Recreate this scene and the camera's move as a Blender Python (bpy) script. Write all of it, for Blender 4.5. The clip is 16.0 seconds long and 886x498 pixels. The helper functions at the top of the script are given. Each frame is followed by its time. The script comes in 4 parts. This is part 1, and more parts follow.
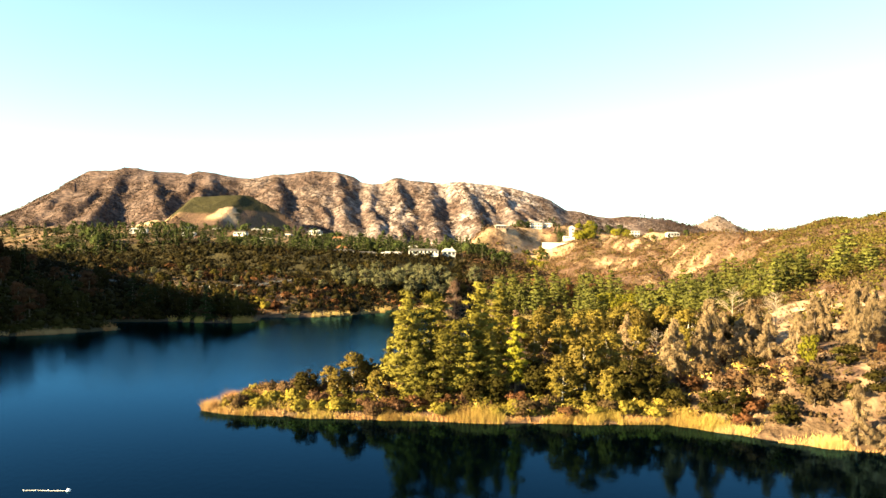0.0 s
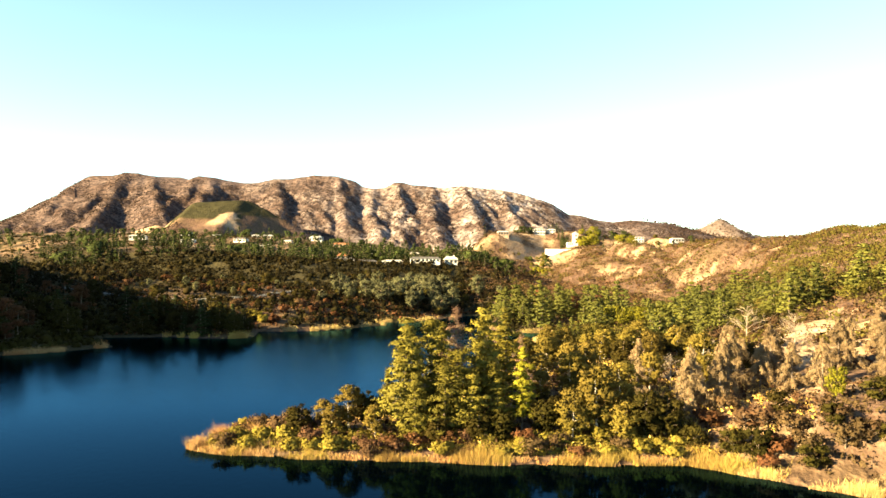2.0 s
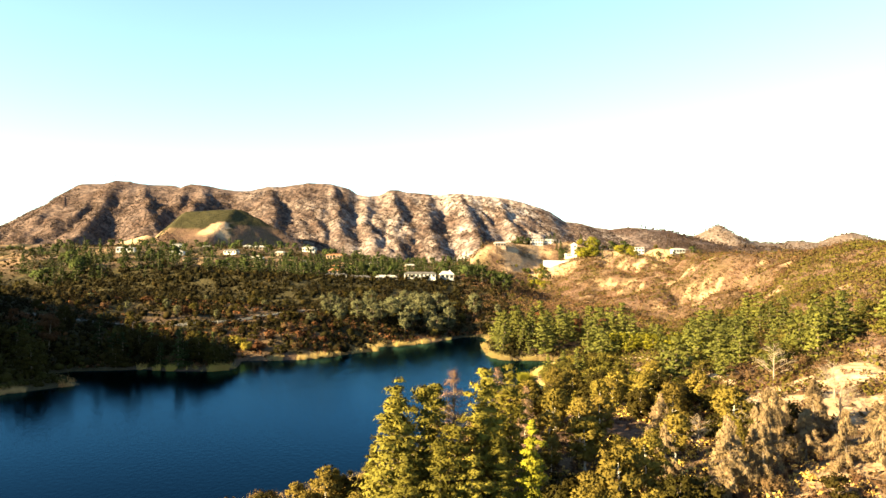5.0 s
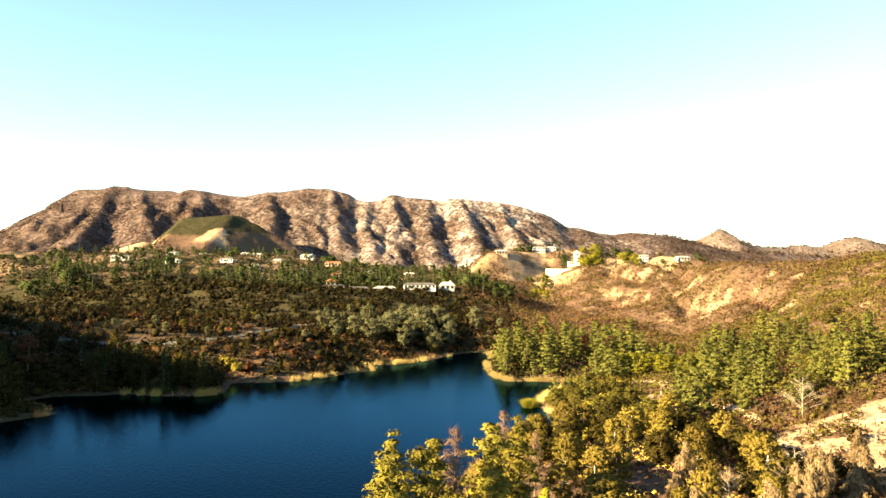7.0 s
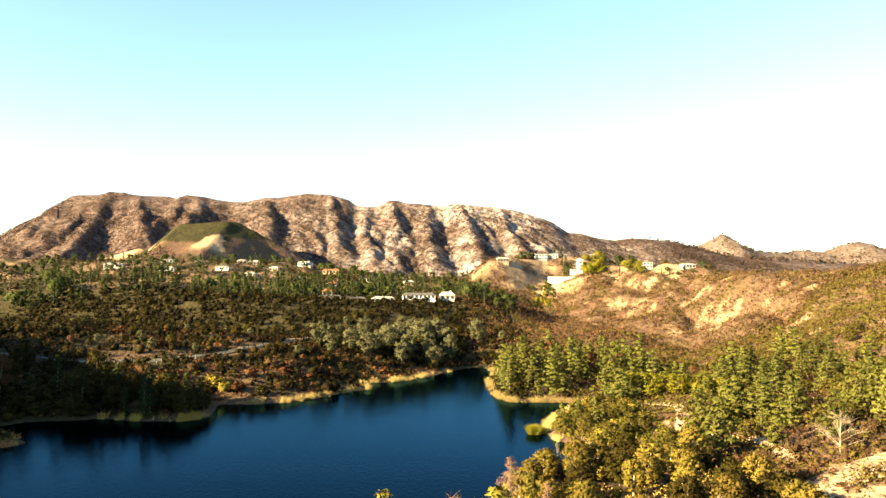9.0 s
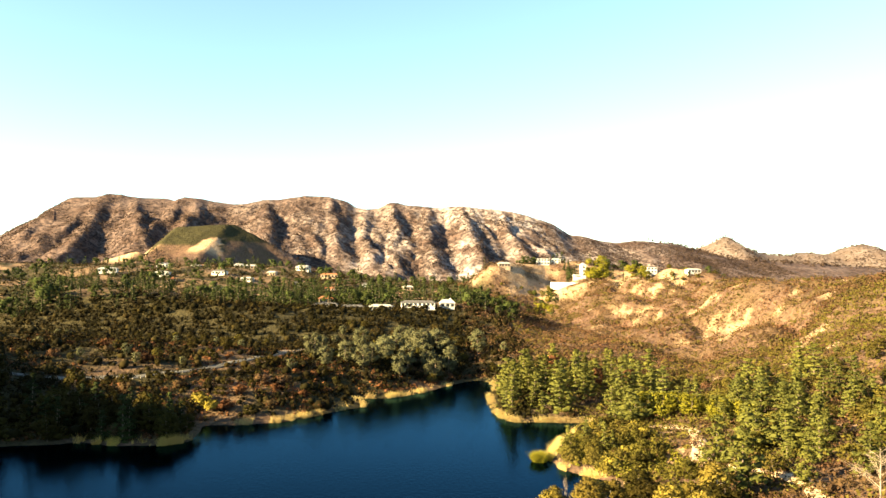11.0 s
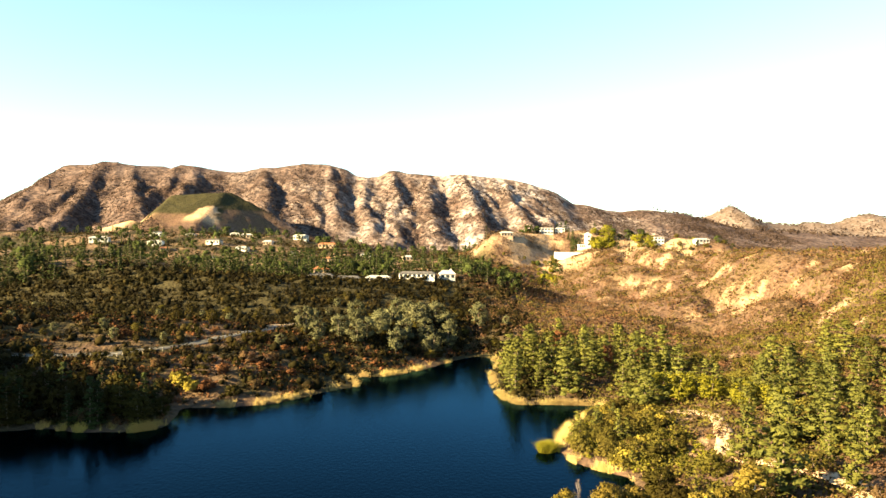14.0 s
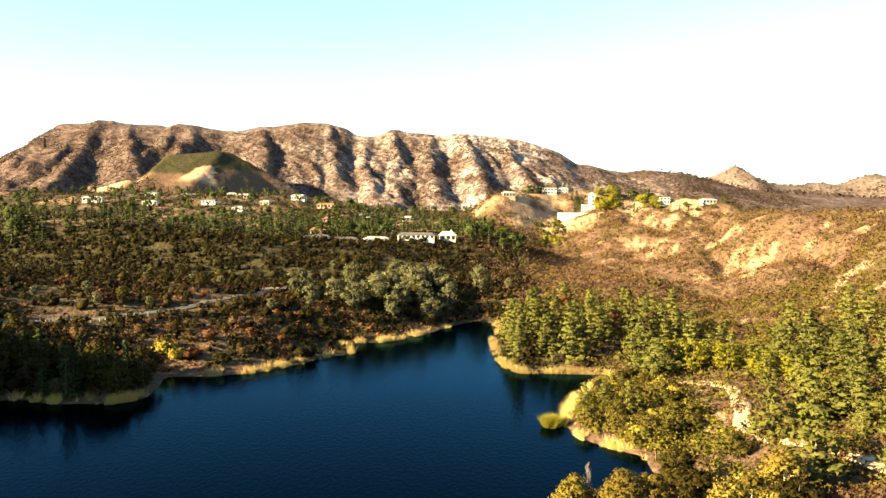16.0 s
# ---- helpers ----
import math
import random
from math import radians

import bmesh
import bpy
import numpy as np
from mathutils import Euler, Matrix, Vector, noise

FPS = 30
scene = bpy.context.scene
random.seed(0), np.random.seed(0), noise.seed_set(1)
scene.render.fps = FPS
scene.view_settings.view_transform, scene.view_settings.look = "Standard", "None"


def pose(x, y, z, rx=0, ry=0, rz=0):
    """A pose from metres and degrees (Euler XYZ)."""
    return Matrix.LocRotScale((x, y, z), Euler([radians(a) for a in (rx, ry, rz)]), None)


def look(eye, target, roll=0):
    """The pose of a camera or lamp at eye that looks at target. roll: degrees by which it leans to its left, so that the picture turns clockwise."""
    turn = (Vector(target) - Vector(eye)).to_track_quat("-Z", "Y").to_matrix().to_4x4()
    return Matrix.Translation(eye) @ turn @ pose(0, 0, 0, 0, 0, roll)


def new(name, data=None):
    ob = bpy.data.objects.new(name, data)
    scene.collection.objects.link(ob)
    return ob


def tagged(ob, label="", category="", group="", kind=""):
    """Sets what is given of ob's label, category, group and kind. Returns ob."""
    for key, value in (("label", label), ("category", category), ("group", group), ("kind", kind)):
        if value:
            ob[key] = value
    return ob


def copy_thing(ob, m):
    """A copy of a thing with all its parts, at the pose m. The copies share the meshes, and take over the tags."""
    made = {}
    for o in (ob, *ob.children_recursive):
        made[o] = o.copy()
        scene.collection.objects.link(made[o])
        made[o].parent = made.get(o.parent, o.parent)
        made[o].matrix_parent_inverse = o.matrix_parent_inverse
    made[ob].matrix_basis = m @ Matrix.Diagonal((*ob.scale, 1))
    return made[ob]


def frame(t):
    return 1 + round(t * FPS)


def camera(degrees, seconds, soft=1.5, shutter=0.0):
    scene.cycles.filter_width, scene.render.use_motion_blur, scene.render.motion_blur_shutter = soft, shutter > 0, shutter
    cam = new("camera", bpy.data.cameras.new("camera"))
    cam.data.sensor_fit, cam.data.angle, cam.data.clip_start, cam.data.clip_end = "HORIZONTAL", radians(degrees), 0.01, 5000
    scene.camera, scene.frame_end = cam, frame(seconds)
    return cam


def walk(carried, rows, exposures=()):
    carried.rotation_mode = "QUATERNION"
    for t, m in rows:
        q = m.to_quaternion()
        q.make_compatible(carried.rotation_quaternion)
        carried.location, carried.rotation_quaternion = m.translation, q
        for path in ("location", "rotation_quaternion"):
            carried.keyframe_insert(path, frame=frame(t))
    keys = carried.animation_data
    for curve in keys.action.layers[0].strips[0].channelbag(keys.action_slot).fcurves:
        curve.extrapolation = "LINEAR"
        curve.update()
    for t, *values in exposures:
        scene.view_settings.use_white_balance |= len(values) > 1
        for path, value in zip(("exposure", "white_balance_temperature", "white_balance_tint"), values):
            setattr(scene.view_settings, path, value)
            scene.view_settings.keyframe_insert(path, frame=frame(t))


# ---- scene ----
cam = camera(61.2, 16.0)
PATH = [
    (0.0, look((-0.163, -1.453, 33.086), (-0.10, 98.54, 34.48), 0.89)),
    (0.5, look((-0.170, 0.714, 34.114), (-0.17, 100.70, 35.66), 0.87)),
    (1.0, look((-0.155, 3.327, 35.465), (-0.21, 103.31, 37.07), 0.81)),
    (1.5, look((-0.158, 5.918, 36.694), (-0.29, 105.90, 38.37), 0.79)),
    (2.0, look((-0.135, 8.992, 37.995), (-0.34, 108.98, 39.78), 0.78)),
    (2.5, look((-0.094, 12.275, 39.446), (0.24, 112.26, 41.29), 0.70)),
    (3.0, look((-0.203, 16.057, 40.879), (0.34, 116.04, 42.85), 0.69)),
    (3.5, look((-0.173, 20.297, 42.437), (0.33, 120.27, 44.54), 0.65)),
    (4.0, look((-0.094, 24.733, 44.028), (0.33, 124.71, 46.25), 0.63)),
    (6.5, look((0.116, 45.833, 52.864), (0.41, 145.80, 55.54), 0.49)),
    (7.0, look((0.151, 50.715, 54.197), (0.43, 150.67, 57.02), 0.49)),
    (7.5, look((0.264, 55.852, 55.476), (0.56, 155.81, 58.45), 0.41)),
    (8.0, look((0.395, 60.942, 56.650), (0.68, 160.89, 59.73), 0.41)),
    (8.5, look((0.427, 65.953, 57.780), (0.69, 165.90, 61.01), 0.42)),
    (9.0, look((0.488, 70.796, 58.725), (0.74, 170.74, 62.13), 0.43)),
    (11.5, look((1.856, 93.661, 64.642), (1.93, 193.60, 68.17), 0.45)),
    (12.0, look((2.160, 98.094, 64.875), (2.21, 198.04, 68.11), 0.44)),
    (12.5, look((2.342, 102.642, 64.830), (2.35, 202.60, 67.67), 0.49)),
    (13.0, look((2.603, 107.220, 64.692), (2.58, 207.20, 66.52), 0.49)),
    (13.5, look((2.732, 111.699, 64.573), (2.68, 211.70, 65.20), 0.49)),
    (14.0, look((2.994, 116.231, 64.536), (2.90, 216.23, 63.93), 0.52)),
    (14.5, look((3.223, 120.742, 64.440), (3.10, 220.72, 62.59), 0.51)),
    (15.0, look((3.454, 125.206, 64.289), (3.28, 225.16, 61.15), 0.55)),
    (15.5, look((3.673, 129.816, 64.239), (3.46, 229.71, 59.73), 0.56)),
    (16.0, look((4.021, 134.422, 64.228), (3.77, 234.25, 58.38), 0.57)),
]
walk(cam, PATH, exposures=[(0.0, 3.17, 7300, -4), (16.0, 3.17, 7300, -4)])

# ---- world and sun ----
SUN_EL, SUN_FROM = 20.0, (-0.90, -0.44)
world = bpy.data.worlds.new("sky")
scene.world = world
world.use_nodes = True
wn, wl = world.node_tree.nodes, world.node_tree.links
sky = wn.new("ShaderNodeTexSky")
sky.sky_type = "NISHITA"
sky.sun_disc = False
sky.sun_elevation = radians(SUN_EL)
sky.sun_rotation = math.atan2(SUN_FROM[0], SUN_FROM[1])
sky.altitude = 1500.0
sky.air_density, sky.dust_density, sky.ozone_density = 1.0, 0.6, 1.7
wn["Background"].inputs["Strength"].default_value = 0.05
wl.new(sky.outputs[0], wn["Background"].inputs["Color"])
sun_data = bpy.data.lights.new("sun", "SUN")
sun_data.energy, sun_data.angle, sun_data.color = 5.0, radians(0.8), (1.0, 0.76, 0.48)
sun = new("sun", sun_data)
flat = math.hypot(*SUN_FROM)
sun.matrix_world = look((SUN_FROM[0] * 300, SUN_FROM[1] * 300, math.tan(radians(SUN_EL)) * flat * 300), (0, 0, 0))

rng = np.random.default_rng(7)


# ---- materials ----
def material(name, rough=0.8, spec=0.25):
    m = bpy.data.materials.new(name)
    m.use_nodes = True
    b = m.node_tree.nodes["Principled BSDF"]
    b.inputs["Roughness"].default_value = rough
    b.inputs["Specular IOR Level"].default_value = spec
    return m, m.node_tree.nodes, m.node_tree.links, b


def mix(nodes, links, factor, a, b, mode="MIX"):
    n = nodes.new("ShaderNodeMix")
    n.data_type, n.blend_type = "RGBA", mode
    for socket, value in ((n.inputs[0], factor), (n.inputs[6], a), (n.inputs[7], b)):
        if isinstance(value, (int, float)):
            socket.default_value = value
        elif isinstance(value, tuple):
            socket.default_value = (*value, 1)
        else:
            links.new(value, socket)
    return n.outputs[2]


def noisy(nodes, links, scale, detail=4, low=0.35, high=0.65, where=None, kind="ShaderNodeTexNoise"):
    n = nodes.new(kind)
    n.inputs["Scale"].default_value = scale
    if "Detail" in n.inputs:
        n.inputs["Detail"].default_value = detail
    if where is not None:
        links.new(where, n.inputs["Vector"])
    r = nodes.new("ShaderNodeMapRange")
    r.inputs[1].default_value, r.inputs[2].default_value = low, high
    links.new(n.outputs[0], r.inputs[0])
    return r.outputs[0]


def place(nodes):
    return nodes.new("ShaderNodeNewGeometry").outputs["Position"]


def plain(name, a, b, scale, rough=0.8, metal=0.0, bump=0.0):
    m, n, l, p = material(name, rough)
    f = noisy(n, l, scale, 5, where=place(n))
    l.new(mix(n, l, f, a, b), p.inputs["Base Color"])
    p.inputs["Metallic"].default_value = metal
    if bump:
        bn = n.new("ShaderNodeBump")
        bn.inputs["Strength"].default_value, bn.inputs["Distance"].default_value = bump, 0.1
        l.new(f, bn.inputs["Height"])
        l.new(bn.outputs[0], p.inputs["Normal"])
    return m


def foliage(name, a, b, c=None):
    """Leaves: each spray varies between a and b, each plant towards c."""
    m, n, l, p = material(name, 0.8, 0.04)
    g = n.new("ShaderNodeNewGeometry")
    even = n.new("ShaderNodeMapRange")
    even.inputs[3].default_value, even.inputs[4].default_value = 0.32, 0.72
    l.new(g.outputs["Random Per Island"], even.inputs[0])
    col = mix(n, l, even.outputs[0], a, b)
    if c:
        o = n.new("ShaderNodeObjectInfo")
        big = noisy(n, l, 0.06, 2, 0.4, 0.65, g.outputs["Position"])
        col = mix(n, l, big, col, c)
        h = n.new("ShaderNodeHueSaturation")
        r = n.new("ShaderNodeMapRange")
        r.inputs[3].default_value, r.inputs[4].default_value = 0.7, 1.3
        l.new(o.outputs["Random"], r.inputs[0])
        l.new(r.outputs[0], h.inputs["Value"])
        l.new(col, h.inputs["Color"])
        col = h.outputs[0]
    l.new(col, p.inputs["Base Color"])
    t = n.new("ShaderNodeBsdfTranslucent")
    l.new(col, t.inputs["Color"])
    ms = n.new("ShaderNodeMixShader")
    ms.inputs[0].default_value = 0.10
    l.new(p.outputs[0], ms.inputs[1])
    l.new(t.outputs[0], ms.inputs[2])
    l.new(ms.outputs[0], n["Material Output"].inputs["Surface"])
    return m


M_PINE = foliage("pine_needles", (0.0472, 0.0464, 0.0108), (0.1803, 0.1426, 0.0238), (0.0920, 0.0788, 0.0159))
M_GROVE = foliage("grove_pine_needles", (0.0336, 0.0400, 0.0108), (0.1119, 0.1028, 0.0222), (0.0581, 0.0605, 0.0159))
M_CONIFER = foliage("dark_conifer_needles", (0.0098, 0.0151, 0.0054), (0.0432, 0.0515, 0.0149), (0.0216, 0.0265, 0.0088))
M_GARDEN = foliage("garden_leaves", (0.0163, 0.0239, 0.0077), (0.0558, 0.0680, 0.0190), (0.0326, 0.0390, 0.0114))
M_YELLOW = foliage("yellow_leaves", (0.0826, 0.0734, 0.0129), (0.2150, 0.1615, 0.0301), (0.1324, 0.1027, 0.0205))
# Chaparral leaves with the far bank's deep shade lowered into their colour.
M_BANK = foliage("shade_darkened_chaparral", (0.0030, 0.0028, 0.0010), (0.0138, 0.0111, 0.0026), (0.0068, 0.0050, 0.0014))
M_SEDGE = foliage("pale_sedge", (0.1994, 0.1498, 0.0507), (0.4692, 0.3566, 0.1405), (0.3167, 0.2222, 0.0955))
M_OLIVE = foliage("olive_leaves", (0.0556, 0.0486, 0.0108), (0.1615, 0.1172, 0.0231), (0.0979, 0.0683, 0.0165))
M_CHAP = foliage("chaparral_green", (0.0347, 0.0345, 0.0078), (0.0974, 0.0803, 0.0155), (0.0603, 0.0466, 0.0114))
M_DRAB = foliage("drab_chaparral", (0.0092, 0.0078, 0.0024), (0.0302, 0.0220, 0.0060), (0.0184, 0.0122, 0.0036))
M_DARK = foliage("dark_oak_leaves", (0.0119, 0.0116, 0.0029), (0.0405, 0.0319, 0.0062), (0.0254, 0.0186, 0.0044))
M_GREEN = foliage("fresh_green_leaves", (0.0728, 0.0810, 0.0093), (0.1819, 0.1503, 0.0168), (0.1074, 0.0972, 0.0126))
M_GREY = foliage("grey_green_leaves", (0.0371, 0.0394, 0.0190), (0.1065, 0.1034, 0.0517), (0.0648, 0.0629, 0.0322))
M_BROWN = foliage("dead_needles", (0.0992, 0.0678, 0.0356), (0.2294, 0.1610, 0.0886), (0.1463, 0.0989, 0.0540))
M_RUST = foliage("rust_red_leaves", (0.0481, 0.0204, 0.0097), (0.1022, 0.0436, 0.0193), (0.0630, 0.0306, 0.0138))
M_REED = foliage("yellow_green_reed", (0.1854, 0.1388, 0.0348), (0.4848, 0.3465, 0.0869), (0.3065, 0.1851, 0.0596))
M_STRAW = foliage("straw_reed", (0.2667, 0.1558, 0.0606), (0.5218, 0.3334, 0.1515), (0.3014, 0.1452, 0.0555))
M_SHRUB = foliage("chaparral_leaves", (0.0317, 0.0220, 0.0106), (0.0789, 0.0505, 0.0230), (0.0689, 0.0348, 0.0195))
M_FARSHRUB = foliage("mountain_scrub", (0.0190, 0.0132, 0.0101), (0.0455, 0.0308, 0.0234), (0.0367, 0.0235, 0.0188))
M_TWIG = foliage("dead_pink_twigs", (0.1040, 0.0553, 0.0360), (0.2080, 0.1275, 0.0880), (0.1440, 0.0850, 0.0560))
M_BARK = plain("bark", (0.07, 0.05, 0.035), (0.16, 0.12, 0.085), 3.0, 0.9)
M_DEADWOOD = plain("bleached_deadwood", (0.15, 0.115, 0.08), (0.28, 0.22, 0.165), 2.0, 0.9)
M_PALE = plain("pale_bark", (0.30, 0.26, 0.20), (0.50, 0.44, 0.36), 2.0, 0.85)
M_DIRT = plain("pale_dirt", (0.28, 0.185, 0.11), (0.44, 0.31, 0.20), 0.35, 0.95, bump=0.4)
M_PLASTER = plain("white_plaster", (0.46, 0.43, 0.39), (0.58, 0.55, 0.50), 0.4, 0.8)
M_TAN = plain("tan_stucco", (0.28, 0.20, 0.14), (0.38, 0.28, 0.20), 0.4, 0.85)
M_ROOFDARK = plain("dark_shingle_roof", (0.05, 0.048, 0.046), (0.10, 0.09, 0.085), 0.8, 0.85)
M_ROOFRED = plain("terracotta_roof", (0.20, 0.075, 0.035), (0.28, 0.11, 0.05), 0.8, 0.85)
M_ROOFGREY = plain("pale_gravel_roof", (0.26, 0.24, 0.22), (0.36, 0.34, 0.31), 0.8, 0.85)
M_GLASS = plain("dark_window_glass", (0.02, 0.025, 0.03), (0.03, 0.035, 0.04), 1.0, 0.12)
M_METAL = plain("grey_metal", (0.35, 0.35, 0.35), (0.5, 0.5, 0.5), 1.0, 0.5, 0.6)
M_ASPHALT = plain("asphalt", (0.05, 0.048, 0.045), (0.085, 0.08, 0.075), 0.6, 0.9)
M_BUOY = plain("white_float", (0.7, 0.7, 0.68), (0.82, 0.82, 0.8), 2.0, 0.5)


def ground_material():
    m, n, l, p = material("dry_hillside", 0.95, 0.05)
    w = place(n)
    at = n.new("ShaderNodeAttribute")
    at.attribute_name = "cover"
    sep = n.new("ShaderNodeSeparateColor")
    l.new(at.outputs["Color"], sep.inputs[0])
    fine = noisy(n, l, 0.45, 6, 0.3, 0.7, w)
    wide = noisy(n, l, 0.035, 5, 0.38, 0.62, w)
    soil = mix(n, l, fine, (0.056, 0.032, 0.023), (0.138, 0.084, 0.059))
    dry = mix(n, l, fine, (0.049, 0.031, 0.018), (0.118, 0.077, 0.045))
    col = mix(n, l, wide, soil, dry)
    bare = mix(n, l, fine, (0.25, 0.155, 0.088), (0.42, 0.295, 0.185))
    col = mix(n, l, sep.outputs[0], col, bare)
    # Dark green cover; under far-bank scrub it also holds painted shade.
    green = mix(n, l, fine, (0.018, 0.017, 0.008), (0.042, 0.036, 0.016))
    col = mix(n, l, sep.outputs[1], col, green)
    streak = noisy(n, l, 0.018, 7, 0.36, 0.66, w)
    speck = noisy(n, l, 0.11, 6, 0.38, 0.60, w)
    brown = mix(n, l, speck, mix(n, l, streak, (0.025, 0.017, 0.0155), (0.045, 0.033, 0.031)), mix(n, l, streak, (0.074, 0.047, 0.038), (0.126, 0.089, 0.078)))
    light = mix(n, l, speck, mix(n, l, streak, (0.080, 0.058, 0.053), (0.125, 0.098, 0.094)), mix(n, l, streak, (0.23, 0.185, 0.165), (0.37, 0.315, 0.295)))
    rock = mix(n, l, at.outputs["Alpha"], brown, light)
    col = mix(n, l, sep.outputs[2], col, rock)
    l.new(col, p.inputs["Base Color"])
    b = n.new("ShaderNodeBump")
    b.inputs["Strength"].default_value, b.inputs["Distance"].default_value = 0.6, 1.0
    l.new(fine, b.inputs["Height"])
    b2 = n.new("ShaderNodeBump")
    b2.inputs["Strength"].default_value, b2.inputs["Distance"].default_value = 0.6, 3.0
    l.new(noisy(n, l, 0.07, 6, 0.25, 0.75, w), b2.inputs["Height"])
    l.new(b.outputs[0], b2.inputs["Normal"])
    l.new(b2.outputs[0], p.inputs["Normal"])
    return m


def water_material():
    m, n, l, p = material("lake_water", 0.4)
    w = place(n)
    f = noisy(n, l, 0.012, 3, 0.35, 0.65, w)
    l.new(mix(n, l, f, (0.00002, 0.0002, 0.0005), (0.00003, 0.0003, 0.0007)), p.inputs["Base Color"])
    p.inputs["Specular IOR Level"].default_value = 0.0
    b = n.new("ShaderNodeBump")
    b.inputs["Distance"].default_value = 0.16
    xyz, wind = n.new("ShaderNodeSeparateXYZ"), n.new("ShaderNodeMapRange")
    l.new(w, xyz.inputs[0])
    l.new(xyz.outputs[1], wind.inputs[0])
    wind.inputs[1].default_value, wind.inputs[2].default_value, wind.inputs[3].default_value, wind.inputs[4].default_value = 150, 240, 0.05, 0.30
    l.new(wind.outputs[0], b.inputs["Strength"])
    mp = n.new("ShaderNodeMapping")
    mp.inputs["Scale"].default_value = (1.0, 0.6, 1.0)
    l.new(w, mp.inputs[0])
    l.new(noisy(n, l, 0.9, 4, 0.2, 0.8, mp.outputs[0]), b.inputs["Height"])
    gloss, fresnel, over = n.new("ShaderNodeBsdfGlossy"), n.new("ShaderNodeFresnel"), n.new("ShaderNodeMixShader")
    gloss.inputs["Color"].default_value = (0.22, 0.62, 1.0, 1)
    gloss.inputs["Roughness"].default_value = 0.06
    fresnel.inputs["IOR"].default_value = 1.072
    for node in (gloss, fresnel):
        l.new(b.outputs[0], node.inputs["Normal"])
    l.new(fresnel.outputs[0], over.inputs[0])
    l.new(p.outputs[0], over.inputs[1])
    l.new(gloss.outputs[0], over.inputs[2])
    l.new(over.outputs[0], n["Material Output"].inputs["Surface"])
    return m


M_GROUND, M_WATER = ground_material(), water_material()


# ---- mesh tools ----
def mesh_of(name, verts, faces, mat, smooth=False, normals=None):
    """A mesh from an array of points and an array of triangles or quads."""
    verts, faces = np.asarray(verts, np.float32), np.asarray(faces, np.int32)
    me = bpy.data.meshes.new(name)
    k = faces.shape[1]
    me.vertices.add(len(verts))
    me.vertices.foreach_set("co", verts.ravel())
    me.loops.add(faces.size)
    me.loops.foreach_set("vertex_index", faces.ravel())
    me.polygons.add(len(faces))
    me.polygons.foreach_set("loop_start", np.arange(0, faces.size, k, dtype=np.int32))
    me.polygons.foreach_set("loop_total", np.full(len(faces), k, np.int32))
    if smooth:
        me.polygons.foreach_set("use_smooth", np.ones(len(faces), bool))
    me.update()
    if normals is not None:
        layer = me.attributes.new("custom_normal", "FLOAT_VECTOR", "POINT")
        layer.data.foreach_set("vector", np.asarray(normals, np.float32).ravel())
    me.materials.append(mat)
    return me


def part(name, bm, mat=None, parent=None, label=""):
    """Links a bmesh, or a ready mesh, as one mesh object under a thing or a part."""
    if isinstance(bm, bmesh.types.BMesh):
        me = bpy.data.meshes.new(name)
        bm.to_mesh(me)
        bm.free()
        me.materials.append(mat)
    else:
        me = bm
    ob = new(name, me)
    if parent is not None:
        ob.parent = parent
    return tagged(ob, label)


def lattice(ix, iy, seed):
    v = np.sin(ix * 127.1 + iy * 311.7 + seed * 74.7) * 43758.5453
    return v - np.floor(v)


def value_noise(x, y, seed=0):
    x, y = np.asarray(x, float), np.asarray(y, float)
    ix, iy = np.floor(x), np.floor(y)
    fx, fy = x - ix, y - iy
    fx, fy = fx * fx * (3 - 2 * fx), fy * fy * (3 - 2 * fy)
    a, b = lattice(ix, iy, seed), lattice(ix + 1, iy, seed)
    c, d = lattice(ix, iy + 1, seed), lattice(ix + 1, iy + 1, seed)
    return (a + (b - a) * fx) * (1 - fy) + (c + (d - c) * fx) * fy


def fbm(x, y, seed=0, octaves=4):
    total, amp = 0, 0.5
    for k in range(octaves):
        total = total + amp * (value_noise(x, y, seed + k) * 2 - 1)
        x, y, amp = np.asarray(x) * 2.03, np.asarray(y) * 2.03, amp * 0.5
    return total


def smooth(a, b, x):
    t = np.clip((x - a) / (b - a), 0, 1)
    return t * t * (3 - 2 * t)


# ---- the land ----
SHORE_NEAR = [(150, 60), (114.1, 106.3), (95.48, 123), (78.55, 132.1), (64.33, 137.3), (56.71, 145.2), (48.13, 153.3), (19.19, 152.1), (-14.96, 152.1), (-43.59, 155.8), (-50.56, 160), (-47.61, 170.9), (-38.68, 180.5), (-25.82, 188.1), (-12.05, 209.5), (1.699, 224.8), (9.785, 251.8), (15.73, 271.5), (26.6, 290.1), (41.38, 295.7), (53.15, 302.3)]
SHORE_RIGHT = [(56.25, 323.1), (48.41, 331.2), (42.53, 339.4), (39.6, 352.4), (42.56, 368.2), (49.45, 385.8), (63.19, 407.2), (68.1, 417.9), (50.46, 419.6), (33.71, 419.3), (27.79, 429.6), (24.84, 464.7), (26.83, 492.7), (33.76, 520.5), (29.82, 543.8), (21.87, 549.2)]
SHORE_LEFT = [(7.955, 529.9), (-8.992, 498.5), (-27.01, 479.1), (-43.11, 478.9), (-36.03, 455.3), (-52.13, 433.8), (-66.24, 415.2), (-84.49, 407.8), (-97.73, 406.2), (-93.57, 375.7), (-105.8, 368), (-120.1, 367.4), (-132.5, 372.9), (-162.4, 364.7), (-168.5, 350.6), (-139.5, 330.4), (-156.9, 305.4), (-173.5, 293.6), (-203.5, 265.6)]
SHORE_BACK = [(-235, 200), (-240, 60), (-210, -120), (-90, -220), (90, -220), (170, -120)]
